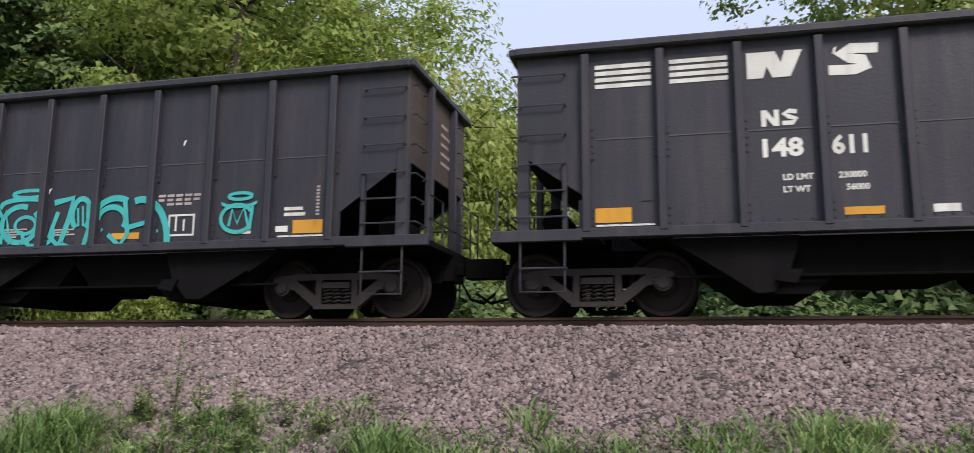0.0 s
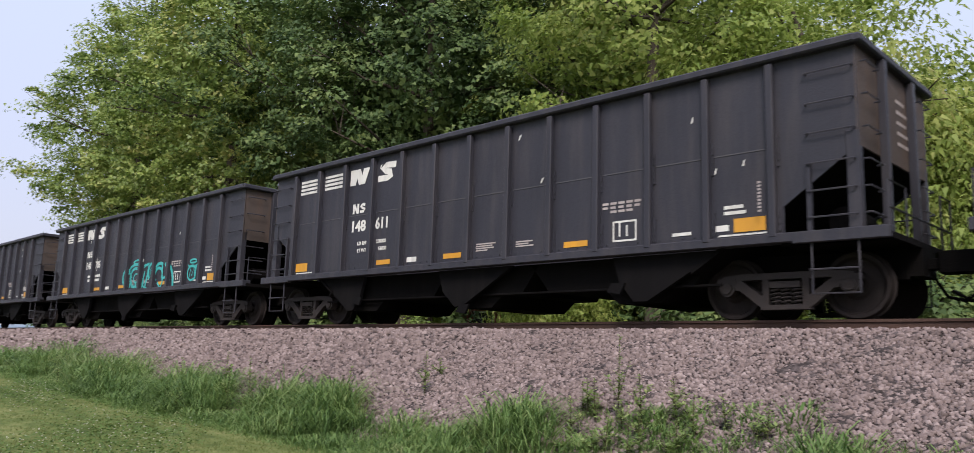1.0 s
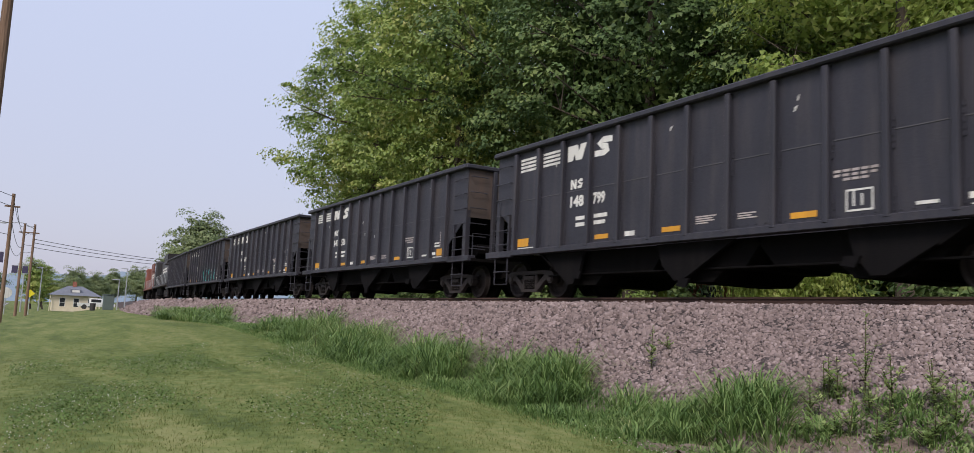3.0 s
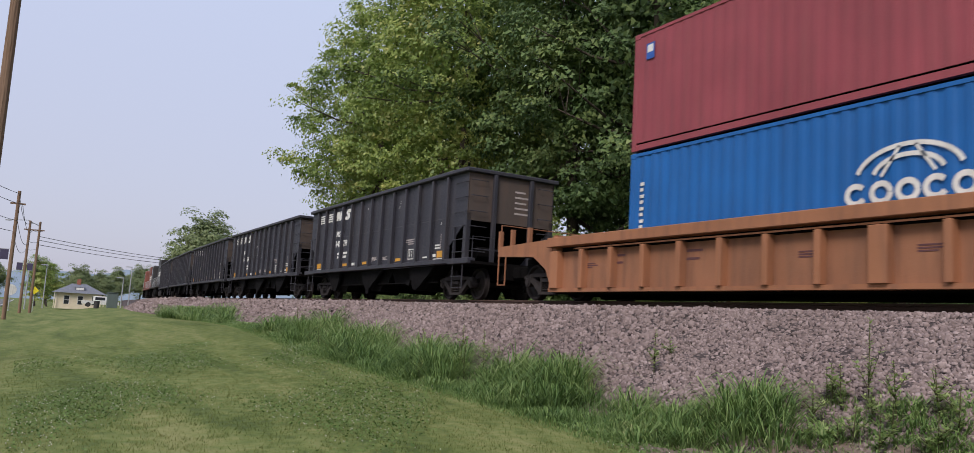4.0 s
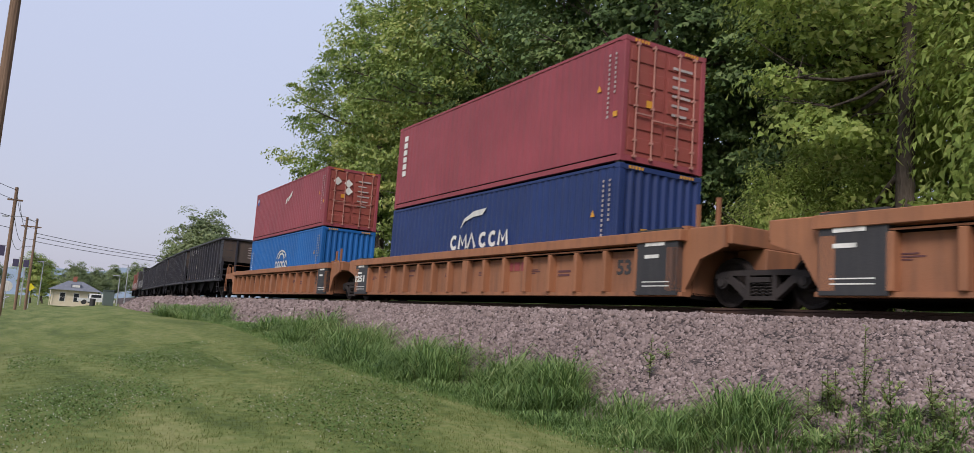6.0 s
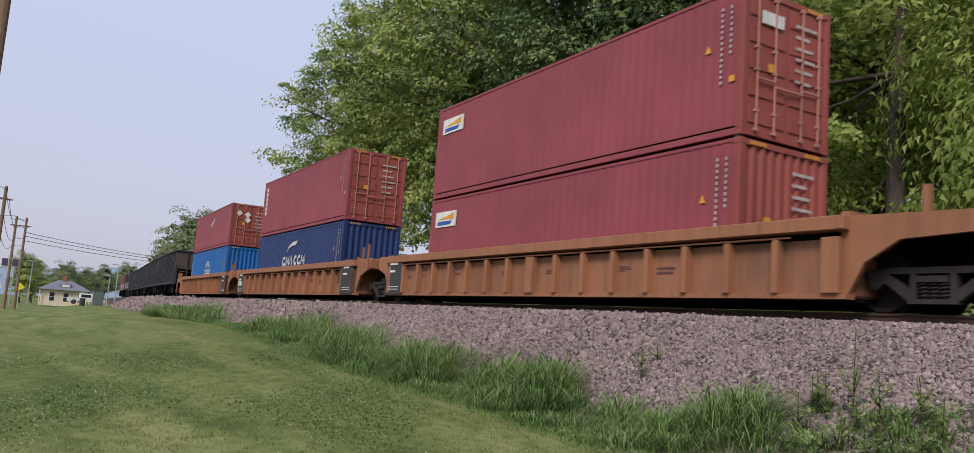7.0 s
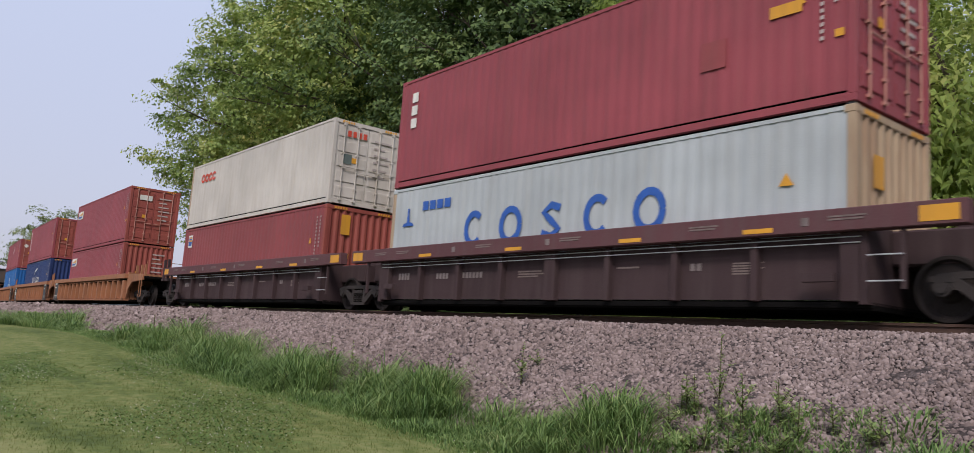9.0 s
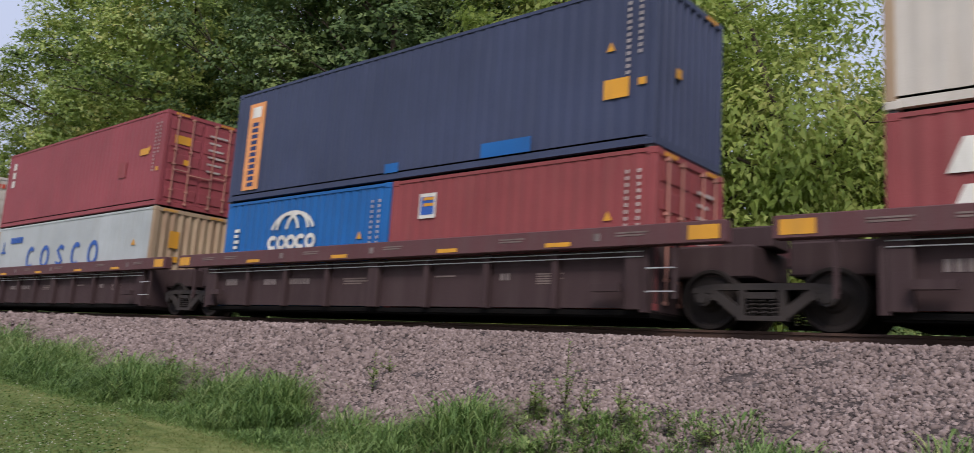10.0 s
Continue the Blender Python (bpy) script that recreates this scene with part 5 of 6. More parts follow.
# ---- rails and ties ----
track = thing("railway_track", "rusty steel rails on dark wooden ties", "railway track", kind="structure")
for s in (-0.755, 0.755):
    bm = bmesh.new()
    prof = [(-0.075, -0.172), (0.075, -0.172), (0.075, -0.155), (0.012, -0.135), (0.012, -0.045), (0.036, -0.038), (0.036, -0.006), (0.028, 0.0), (-0.028, 0.0), (-0.036, -0.006), (-0.036, -0.038), (-0.012, -0.045), (-0.012, -0.135), (-0.075, -0.155)]
    prev = None
    for x in [60, 20, -20, -36] + list(range(-40, -300, -5)):
        yc = D + float(dev(x)) + s
        cur = [bm.verts.new((x, yc + a, z)) for a, z in prof]
        if prev:
            for i in range(len(prof)):
                j = (i + 1) % len(prof)
                bm.faces.new((prev[i], prev[j], cur[j], cur[i]))
        prev = cur
    bmesh.ops.recalc_face_normals(bm, faces=bm.faces)
    part("rail", bm, M_RAIL, track)
tie_me = bpy.data.meshes.new("tie")
bm = boxes((-0.115, 0.115, -1.30, 1.30, -0.36, -0.175), bevel=0.012)
bm.to_mesh(tie_me)
bm.free()
tie_me.materials.append(M_TIE)
rt = random.Random(5)
for i in range(230):
    x = 14 - i * 0.53
    t = new("tie", tie_me)
    t.parent = track
    t.location, t.rotation_euler = (x, D + float(dev(x)) + rt.uniform(-0.03, 0.03), rt.uniform(-0.012, 0.008)), (0, 0, rt.uniform(-0.02, 0.02))


# ---- grass ----
def blades(name, n, where, h0, h1, w, lean, material, seed, label, category):
    """Short leaning blades of grass; where(rng, n) gives x, y and a height factor."""
    rng = np.random.default_rng(seed)
    x, y, k = where(rng, n)
    n = len(x)
    bed_ = np.where(np.abs(y - dev(x) - D) < 5.05, np.maximum(ground_z(x, y), ballast_z(y - dev(x))), ground_z(x, y))
    a = rng.uniform(0, 6.28, n)
    h = rng.uniform(h0, h1, n) * k
    l = h * rng.uniform(0.1, lean, n)
    dx, dy = np.cos(a), np.sin(a)
    px, py = -dy * w, dx * w
    z0 = bed_ - 0.01
    P = np.stack([np.stack([x - px, y - py, z0], -1), np.stack([x + px, y + py, z0], -1), np.stack([x + dx * l, y + dy * l, z0 + h * rng.uniform(0.75, 1.0, n)], -1)], 1).reshape(-1, 3)
    F = np.arange(n * 3).reshape(-1, 3)
    return tagged(new(name, array_mesh(name, P, F, material)), label, category, kind="stuff")


def lawn_spots(rng, n):
    x = -1.5 - 11 * rng.gamma(1.6, 0.75, n)
    y = rng.uniform(-5, 7.2, n)
    keep = (x > -60) & (np.hypot(x, y) > 3.0)
    keep &= rng.random(n) < 0.35 + 0.65 * (np.sin(x * 3.1 + 2 * np.sin(y * 2.3)) * np.sin(y * 4.7 + x * 1.3) > -0.1)
    return x[keep], y[keep], np.ones(keep.sum())


def patchy(x, seed):
    return 0.5 + 0.25 * np.sin(x * 1.3 + seed) + 0.2 * np.sin(x * 2.9 + 2 * seed) + 0.15 * np.sin(x * 6.1 + seed)


def tussocks(name, spots, per, material, seed, label):
    """Arching blades in clumps: spots are (x, y, height, spread)."""
    rng = np.random.default_rng(seed)
    x, y, h, r = [np.repeat(np.array(c, dtype=float), per) for c in zip(*spots)]
    n = len(x)
    a = rng.uniform(0, 6.28, n)
    q = rng.random(n) ** 0.6
    bx, by = x + np.cos(a) * q * r * 0.55, y + np.sin(a) * q * r * 0.55
    a = a + rng.normal(0, 0.7, n)
    v = by - dev(bx)
    z0 = np.where(np.abs(v - D) < 5.05, np.maximum(ground_z(bx, by), ballast_z(v)), ground_z(bx, by)) - 0.015
    h = h * rng.uniform(0.5, 1.1, n)
    reach = h * rng.uniform(0.4, 1.5, n) * (0.45 + q)
    w = rng.uniform(0.004, 0.013, n) * (1 + 0.6 * (x < -25))
    dx, dy = np.cos(a), np.sin(a)
    px, py = -dy * w, dx * w
    rows = []
    for k, up, wid in ((0, 0, 0.8), (0.22, 0.55, 1.0), (0.6, 0.92, 0.8)):
        for s_ in (-1, 1):
            rows.append(np.stack([bx + dx * reach * k + s_ * px * wid, by + dy * reach * k + s_ * py * wid, z0 + h * up], -1))
    droop = np.where(reach > 0.6 * h, rng.uniform(0.3, 0.85, n), rng.uniform(0.8, 1.05, n))
    rows.append(np.stack([bx + dx * reach, by + dy * reach, z0 + h * droop], -1))
    P = np.stack(rows, 1).reshape(-1, 3)
    i = np.arange(n)[:, None] * 7
    F = np.concatenate([i + np.array([[c]]).reshape(1, 3) for c in ((0, 1, 3), (0, 3, 2), (2, 3, 5), (2, 5, 4), (4, 5, 6))])
    return tagged(new(name, array_mesh(name, P, F, material)), label, "grass", kind="stuff")


blades("lawn_grass", 250000, lawn_spots, 0.02, 0.055, 0.005, 0.9, M_BLADE, 7, "short mown lawn grass", "grass")

VERGE_LO = ((-70, -36, -30, -22, -17, -14, -11, -9, -7, -5, 6), (7.5, 7.3, 6.9, 6.5, 6.45, 6.5, 6.6, 6.4, 6.2, 6.2, 6.6))
VERGE_HI = ((-70, -36, -30, -27, -21.5, -19, -16, -13.5, -11.5, -9.4, -8.3, -7.3, -6, -4.2, -3, 6), (7.9, 7.8, 8.0, 8.5, 8.35, 8.1, 7.8, 7.8, 7.85, 7.65, 7.6, 7.8, 8.5, 8.65, 8.3, 8.3))
VERGE_TALL = ((-70, -37, -35.5, -33, -29, -26.5, -20, -12, -9, -7.2, -6, 0, 6), (0.10, 0.12, 0.42, 0.14, 0.20, 0.62, 0.66, 0.60, 0.52, 0.40, 0.26, 0.26, 0.28))
rv = random.Random(77)
spots = []
for i in range(1150):
    x = 5.5 - 62 * rv.random() ** 1.3
    t = rv.random() ** 0.8
    lo, hi, tall = (float(np.interp(x, *c)) for c in (VERGE_LO, VERGE_HI, VERGE_TALL))
    bush = (0.22 + 1.05 * max(0.0, min(1.0, float(patchy(np.array(x * 1.15 + 1.6 * t), 4.0)))) ** 1.3) * rv.uniform(0.6, 1.35)
    if x > -7.6 and rv.random() < 0.35:
        continue
    rise = 0.22 + 0.8 * min(1.0, t * 2.0)
    spots.append((x, lo + (hi - lo) * t + float(dev(x)), tall * bush * rise, rv.uniform(0.25, 0.5)))
tussocks("verge_grass", spots, 66, M_TALL, 8, "tall uncut arching grass along the stone bank")


def filler_spots(rng, n):
    x = 5.5 - 45 * rng.random(n) ** 1.3
    lo, hi = np.interp(x, *VERGE_LO), np.interp(x, *VERGE_HI)
    t = rng.random(n) ** 0.9
    k = (0.25 + 0.9 * np.minimum(1, t * 2.2)) * (0.5 + 0.6 * rng.random(n)) * np.interp(x, (-34, -28, -8, -6), (0.5, 1.0, 1.0, 0.6))
    keep = (x < -7.8) | (rng.random(n) < 0.85)
    return x[keep], (lo - 0.35 + (hi - lo + 0.25) * t + dev(x))[keep], k[keep]


blades("verge_grass", 80000, filler_spots, 0.07, 0.24, 0.008, 0.9, M_TALL, 12, "rank mid-height grass at the edge of the lawn", "grass")
mound = [(rv.gauss(-44, 2.4), rv.gauss(7.9, 0.6), rv.uniform(0.35, 0.75), rv.uniform(0.5, 0.9)) for _ in range(100)]
tussocks("verge_grass", mound, 60, M_TALL, 9, "thick tuft of tall grass on the bank")


def clover_spots(rng, n):
    x = -1.0 - 22 * rng.random(n) ** 1.1
    y = rng.uniform(0.0, 6.7, n)
    keep = np.sin(x * 0.9 + 1.3 * np.sin(y * 1.1)) + np.sin(y * 1.7 + x * 0.5) + rng.normal(0, 0.5, n) > 0.3
    return x[keep], y[keep], np.ones(keep.sum())


def clover_leaves(n, seed):
    """Small rounded leaflets lying just over the mown grass, in patches."""
    rng = np.random.default_rng(seed)
    x, y, k = clover_spots(rng, n)
    n = len(x)
    a = rng.uniform(0, 6.28, n)
    r = rng.uniform(0.009, 0.019, n)
    z = ground_z(x, y) + rng.uniform(0.03, 0.06, n)
    tx, ty = rng.normal(0, 0.4, n), rng.normal(0, 0.4, n)
    corners = []
    for q in range(4):
        dx, dy = np.cos(a + q * 1.571) * r, np.sin(a + q * 1.571) * r
        corners.append(np.stack([x + dx, y + dy, z + dx * tx + dy * ty], -1))
    P = np.stack(corners, 1).reshape(-1, 3)
    tagged(new("clover_leaves", array_mesh("clover_leaves", P, np.arange(n * 4).reshape(-1, 4), M_CLOVER_LEAF)), "patches of fresh green clover leaves in the lawn", "clover", kind="stuff")


clover_leaves(84000, 15)
rng = np.random.default_rng(11)
cx_, cy_, _ = clover_spots(rng, 4200)
octa = np.array([(1, 0, 0), (-1, 0, 0), (0, 1, 0), (0, -1, 0), (0, 0, 1), (0, 0, -1)], dtype=float)
tri = np.array([(0, 2, 4), (2, 1, 4), (1, 3, 4), (3, 0, 4), (2, 0, 5), (1, 2, 5), (3, 1, 5), (0, 3, 5)])
P = (octa[None] * 0.008 + np.stack([cx_, cy_, ground_z(cx_, cy_) + 0.05], -1)[:, None]).reshape(-1, 3)
tagged(new("clover_flowers", array_mesh("clover_flowers", P, (tri[None] + np.arange(len(cx_))[:, None, None] * 6).reshape(-1, 3), M_CLOVER)), "small white clover flowers in the lawn", "flowers", kind="stuff")


# ---- weeds ----
def weed(x, y, h, seed, leafy=True, label="tall leafy green weed on the stone bank"):
    rnd = random.Random(seed)
    z = float(max(ground_z(x, y), ballast_z(np.array(y - float(dev(x)))) if abs(y - float(dev(x)) - D) < 5 else -9))
    w = thing("weed", label, "weed", "weeds on the bank", at=(x, y, z))
    top = Vector((rnd.uniform(-0.06, 0.06), rnd.uniform(-0.05, 0.05), h))
    bm = tube(bmesh.new(), (0, 0, -0.03), top, 0.010 if leafy else 0.016, 0.004 if leafy else 0.012, 6)
    stems = [(Vector((0, 0, 0)), top)]
    for i in range(3 if leafy else 0):
        a = rnd.uniform(0, 6.28)
        p = top * rnd.uniform(0.2, 0.5)
        q = p + Vector((math.cos(a) * 0.14, math.sin(a) * 0.14, h * rnd.uniform(0.2, 0.4)))
        tube(bm, p, q, 0.006, 0.003, 5)
        stems.append((p, q))
    part("stem", bm, M_STALK, w)
    bm = bmesh.new()
    for p, q in stems:
        for i in range(int((q - p).length * (85 if leafy else 22))):
            c = p.lerp(q, rnd.uniform(0.1, 1.0))
            a = rnd.uniform(0, 6.28)
            l = rnd.uniform(0.04, 0.10) * (1.25 - 0.6 * c.z / h) if leafy else 0.035
            d = Vector((math.cos(a), math.sin(a), rnd.uniform(-0.2, 0.7))) * l
            s = Vector((-math.sin(a), math.cos(a), 0)) * l * 0.25
            vs = [bm.verts.new(v) for v in (c, c + d * 0.5 + s, c + d, c + d * 0.5 - s)]
            bm.faces.new(vs)
    part("leaf", bm, M_WEED if leafy else M_STALK, w)["kind"] = "stuff"


for i, (x, y, h, leafy) in enumerate(((-5.7, 8.2, 1.05, True), (-5.3, 8.1, 0.65, True), (-6.0, 8.15, 0.55, True), (-4.9, 8.2, 0.55, True), (-6.3, 8.3, 0.4, True), (-13.2, 7.6, 0.95, True), (-13.6, 7.4, 0.8, True), (-12.8, 7.7, 0.6, True),
                                      (-26.4, 8.0, 0.95, False), (-23.6, 8.0, 0.95, False), (-9.6, 8.9, 0.28, True), (-4.3, 8.2, 0.4, True), (-3.8, 8.1, 0.35, True), (-4.6, 8.0, 0.5, True), (-16.5, 7.9, 0.7, True))):
    weed(x, y, h, 40 + i, leafy, "tall leafy green weed on the stone bank" if leafy else "thin dry brown weed stalk on the stone bank")
rw = random.Random(31)
for i in range(24):
    x = rw.gauss(-5.7, 1.1) if i < 14 else rw.uniform(-26, -9)
    weed(x, rw.uniform(7.5, 8.35) if i < 14 else rw.uniform(6.6, 8.4), rw.uniform(0.18, 0.5) if i < 14 else rw.uniform(0.35, 0.75), 300 + i, True, "small leafy green weed among the grass")
dirt = thing("dirt_patch", "bare brown dirt washed out at the foot of the stones", "dirt", kind="structure")
gx = lambda X, Y: np.maximum(ground_z(X, Y), ballast_z(Y)) + 0.015 + 0.035 * np.sin(X * 7 + 2 * np.sin(Y * 3)) * np.sin(Y * 9 + 1.7 * np.sin(X * 2.3))
dp = sheet("dirt", np.arange(-7.4, 6.0, 0.1), np.arange(6.2, 7.75, 0.1), gx, M_DIRT, 0.012)
dp.parent = dirt


# ---- trees ----
def crown_mesh(name, seed, rx, rz, clumps, per, leaf, material, droop=0.0, spread=1.0, hollow=0.60):
    """Leaves in flat tiers over an uneven crown whose middle is the origin, with coarser shaded ones within; also gives the tier centres."""
    rng = np.random.default_rng(seed)
    d = rng.normal(0, 1, (clumps, 3))
    d /= np.linalg.norm(d, axis=1)[:, None]
    wob = 1 + 0.22 * np.sin(d[:, 0] * 5 + seed) * np.cos(d[:, 2] * 4 + seed * 2) + 0.18 * np.sin(d[:, 1] * 9 + d[:, 2] * 6)
    r = (hollow + (1 - hollow) * rng.random(clumps) ** 0.55) * wob
    taper = np.where(d[:, 2] > 0, 1 - 0.25 * d[:, 2], 1 - 0.35 * (-d[:, 2]) ** 2)
    shape = np.array([rx, rx, rz])
    c = d * r[:, None] * shape * np.stack([taper, taper, np.ones(clumps)], -1)
    n = clumps * per
    size = rng.uniform(0.4, 1.0, clumps) ** 1.3 * 1.7 * spread
    off = rng.normal(0, 1, (clumps, per, 3))
    off /= np.linalg.norm(off, axis=2)[..., None]
    off *= rng.random((clumps, per, 1)) ** 0.42 * rng.choice([1.0, 1.35], (clumps, per, 1), p=[0.85, 0.15])
    off = off * (size[:, None, None] * np.array([1.1, 1.1, 0.36 + droop]))
    off[..., 2] -= 0.34 * (off[..., 0] ** 2 + off[..., 1] ** 2) / size[:, None] + droop * rng.random((clumps, per)) * 1.2
    p = (c[:, None] + off).reshape(-1, 3)
    out = np.repeat(d, per, 0)
    nrm = off.reshape(-1, 3) * 0.5 + out * 0.55 + np.array([0, 0, 0.75]) + rng.normal(0, 0.36, (n, 3))
    s = leaf * rng.uniform(0.55, 1.3, n)
    m = n // 12
    if not droop:
        di = rng.normal(0, 1, (m, 3))
        di /= np.linalg.norm(di, axis=1)[:, None]
        p = np.concatenate([p, di * (0.25 + 0.42 * rng.random((m, 1))) * shape * np.array([0.95, 0.95, 0.92])])
        nrm = np.concatenate([nrm, di + rng.normal(0, 0.5, (m, 3))])
        s = np.concatenate([s, leaf * rng.uniform(1.2, 1.8, m)])
        n += m
    nrm /= np.linalg.norm(nrm, axis=1)[:, None]
    u = np.cross(nrm, rng.normal(0, 1, (n, 3)))
    if droop:
        u = u * 0.4 + np.array([0, 0, -1.0])
        u -= nrm * np.sum(u * nrm, 1)[:, None]
    u /= np.linalg.norm(u, axis=1)[:, None]
    w = np.cross(nrm, u)
    s = s[:, None]
    wide = 0.3 if droop else 0.55
    P = np.stack([p - u * s * 0.5 + w * s * wide * 0.7, p - u * s * 0.35 - w * s * wide, p + u * s * 0.6 - nrm * s * 0.1], 1).reshape(-1, 3)
    F = np.arange(n * 3).reshape(-1, 3)
    return array_mesh(name, P, F, material), c


def trunk_mesh(name, seed, base_z, rz, centres, r0, lean=0.0, limbs=26):
    """A tapered trunk from base_z up into the crown, with limbs to clump centres."""
    rnd = random.Random(seed)
    bm = bmesh.new()
    pts = []
    for i in range(8):
        k = i / 7
        z = base_z + (rz * 0.75 - base_z) * k
        pts.append((Vector((lean * (1 - k) + 0.35 * math.sin(k * 5 + seed), 0.3 * math.cos(k * 4 + seed) - 0.3, z)), r0 * (1.25 if i == 0 else 1 - 0.82 * k)))
    for (a, ra), (b, rb) in zip(pts, pts[1:]):
        tube(bm, a, b, ra, rb, 10, False)
    idx = rnd.sample(range(len(centres)), min(limbs, len(centres)))
    for i in idx:
        c = Vector(centres[i])
        k = min(6, max(2, int(7 * (c.z * 0.55 - base_z) / (rz * 0.75 - base_z))))
        a = pts[k][0]
        m = a.lerp(c, 0.5) + Vector((0, 0, -0.06 * (c - a).length))
        r = max(0.05, pts[k][1] * 0.42)
        tube(bm, a, m, r, r * 0.6, 7, False)
        tube(bm, m, c, r * 0.6, r * 0.18, 6, False)
        for q in range(2):
            e = c + Vector((rnd.uniform(-1, 1), rnd.uniform(-1, 1), rnd.uniform(-0.3, 0.9))) * 1.3
            tube(bm, m.lerp(c, 0.6), e, r * 0.3, r * 0.08, 5, False)
    me = bpy.data.meshes.new(name)
    bm.to_mesh(me)
    bm.free()
    me.shade_smooth()
    me.materials.append(M_BARK)
    return me


KINDS = {}
for key, seed, rx, rz, clumps, per, leaf, m, droop, spread, base, r0, lean in (
        ("maple", 1, 6.4, 10.2, 470, 104, 0.19, M_LEAF, 0, 0.85, -15.0, 0.42, 0.0),
        ("maple_b", 2, 6.0, 10.8, 460, 104, 0.19, M_LEAF, 0, 0.85, -15.5, 0.40, 0.6),
        ("dark", 3, 6.2, 9.5, 320, 112, 0.185, M_LEAF_DARK, 0, 0.85, -12.6, 0.38, 0.8),
        ("airy", 4, 4.6, 8.5, 74, 230, 0.165, M_LEAF_YELLOW, 0, 0.95, -12.5, 0.30, 1.6),
        ("willow", 5, 4.0, 4.8, 200, 230, 0.2, M_LEAF_YELLOW, 0.9, 0.8, -5.6, 0.30, 0.5),
        ("small", 6, 2.8, 4.0, 80, 160, 0.18, M_LEAF, 0, 0.8, -6.0, 0.16, 0.2),
        ("shrub", 7, 2.2, 1.6, 60, 78, 0.19, M_LEAF_DARK, 0, 0.6, -1.7, 0.06, 0.0),
        ("broad", 8, 7.2, 6.6, 250, 80, 0.40, M_LEAF_HAZED, 0, 1.5, -11.0, 0.45, 0.0)):
    crown, centres = crown_mesh("crown", seed, rx, rz, clumps, per, leaf, m, droop, spread)
    KINDS[key] = (crown, trunk_mesh("trunk", seed, base, rz, centres, r0, lean), -base)


def tree(kind, x, y, scale, turn, label, name="tree", category="tree", group="trees behind the track", stretch=1.0):
    crown, trunk, base = KINDS[kind]
    root = thing(name, label, category, group, at=(x, y, float(ground_z(x, y)) + base * scale * stretch - 0.1))
    root.scale = (scale, scale, scale * stretch)
    root.rotation_euler = (0, 0, radians(turn))
    for n_, me in (("trunk", trunk), ("crown", crown)):
        o = new(n_, me)
        o.parent = root
    return root


GREEN = "tall leafy green maple with a dense uneven crown"
DARK = "tall shaded dark green tree with bare lower limbs"
YEL = "thin tall tree with airy yellowish green foliage"
for kind, x, y, s, turn, lab in (
        ("maple", -61, 24.5, 0.96, 20, GREEN), ("maple_b", -53, 21, 1.02, 80, GREEN), ("maple", -46.5, 26, 1.1, 310, GREEN), ("maple_b", -40.5, 20.8, 1.0, 200, GREEN), ("dark", -33.5, 23.5, 1.08, 150, DARK),
        ("dark", -36, 31, 1.15, 40, DARK), ("dark", -27.5, 24.5, 1.1, 260, DARK), ("dark", -27, 32, 1.2, 100, DARK), ("dark", -23.2, 27.5, 1.0, 45, DARK), ("airy", -14.2, 21, 1.05, 0, YEL),
        ("airy", -16.2, 24.5, 0.95, 120, YEL), ("maple_b", -46, 36, 1.1, 250, GREEN), ("maple", -18.5, 27.5, 0.92, 130, GREEN), ("maple_b", -14.2, 29, 0.72, 20, GREEN),
        ("maple_b", 6.5, 22, 0.74, 45, GREEN)):
    tree(kind, x, y, s, turn, lab)
for x, y, s, turn in ((-9.3, 23.5, 1.2, 0), (-6.6, 24.5, 0.8, 130), (-16.4, 20.4, 0.6, 60)):
    tree("willow", x, y, s, turn, "willow with drooping yellowish green foliage")
for x, y, s, turn in ((-6.6, 28, 0.95, 0), (-8.6, 31, 1.15, 80), (-30, 20, 0.55, 10), (-22, 19.5, 0.5, 50), (1.0, 44, 0.9, 0), (-3.6, 30, 0.75, 20), (0.2, 32, 0.7, 90), (3.5, 31, 0.7, 140), (7, 29, 0.6, 60)):
    tree("small", x, y, s, turn, "young green tree with a loose crown", stretch=1.0)
rs = random.Random(9)
for i in range(34):
    x = -62 + i * 2.35 + rs.uniform(-0.8, 0.8)
    if -22 < x < -11 or i % 3 == 1 and -30 < x < -10:
        continue
    tree("shrub", x, rs.uniform(18.3, 21.5) + float(dev(x)), rs.uniform(0.55, 1.0), rs.uniform(0, 360), "low dark green bush behind the track", "bush", "bush", "bushes behind the track")
for i in range(20):
    x = -40 + i * 2.9 + rs.uniform(-0.8, 0.8)
    if -31 < x < -15 and i % 2:
        continue
    tree("shrub", x, rs.uniform(24, 29), rs.uniform(1.0, 1.5), rs.uniform(0, 360), "thick green bush behind the track", "bush", "bush", "bushes behind the track")
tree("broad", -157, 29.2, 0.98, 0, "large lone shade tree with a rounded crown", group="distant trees")
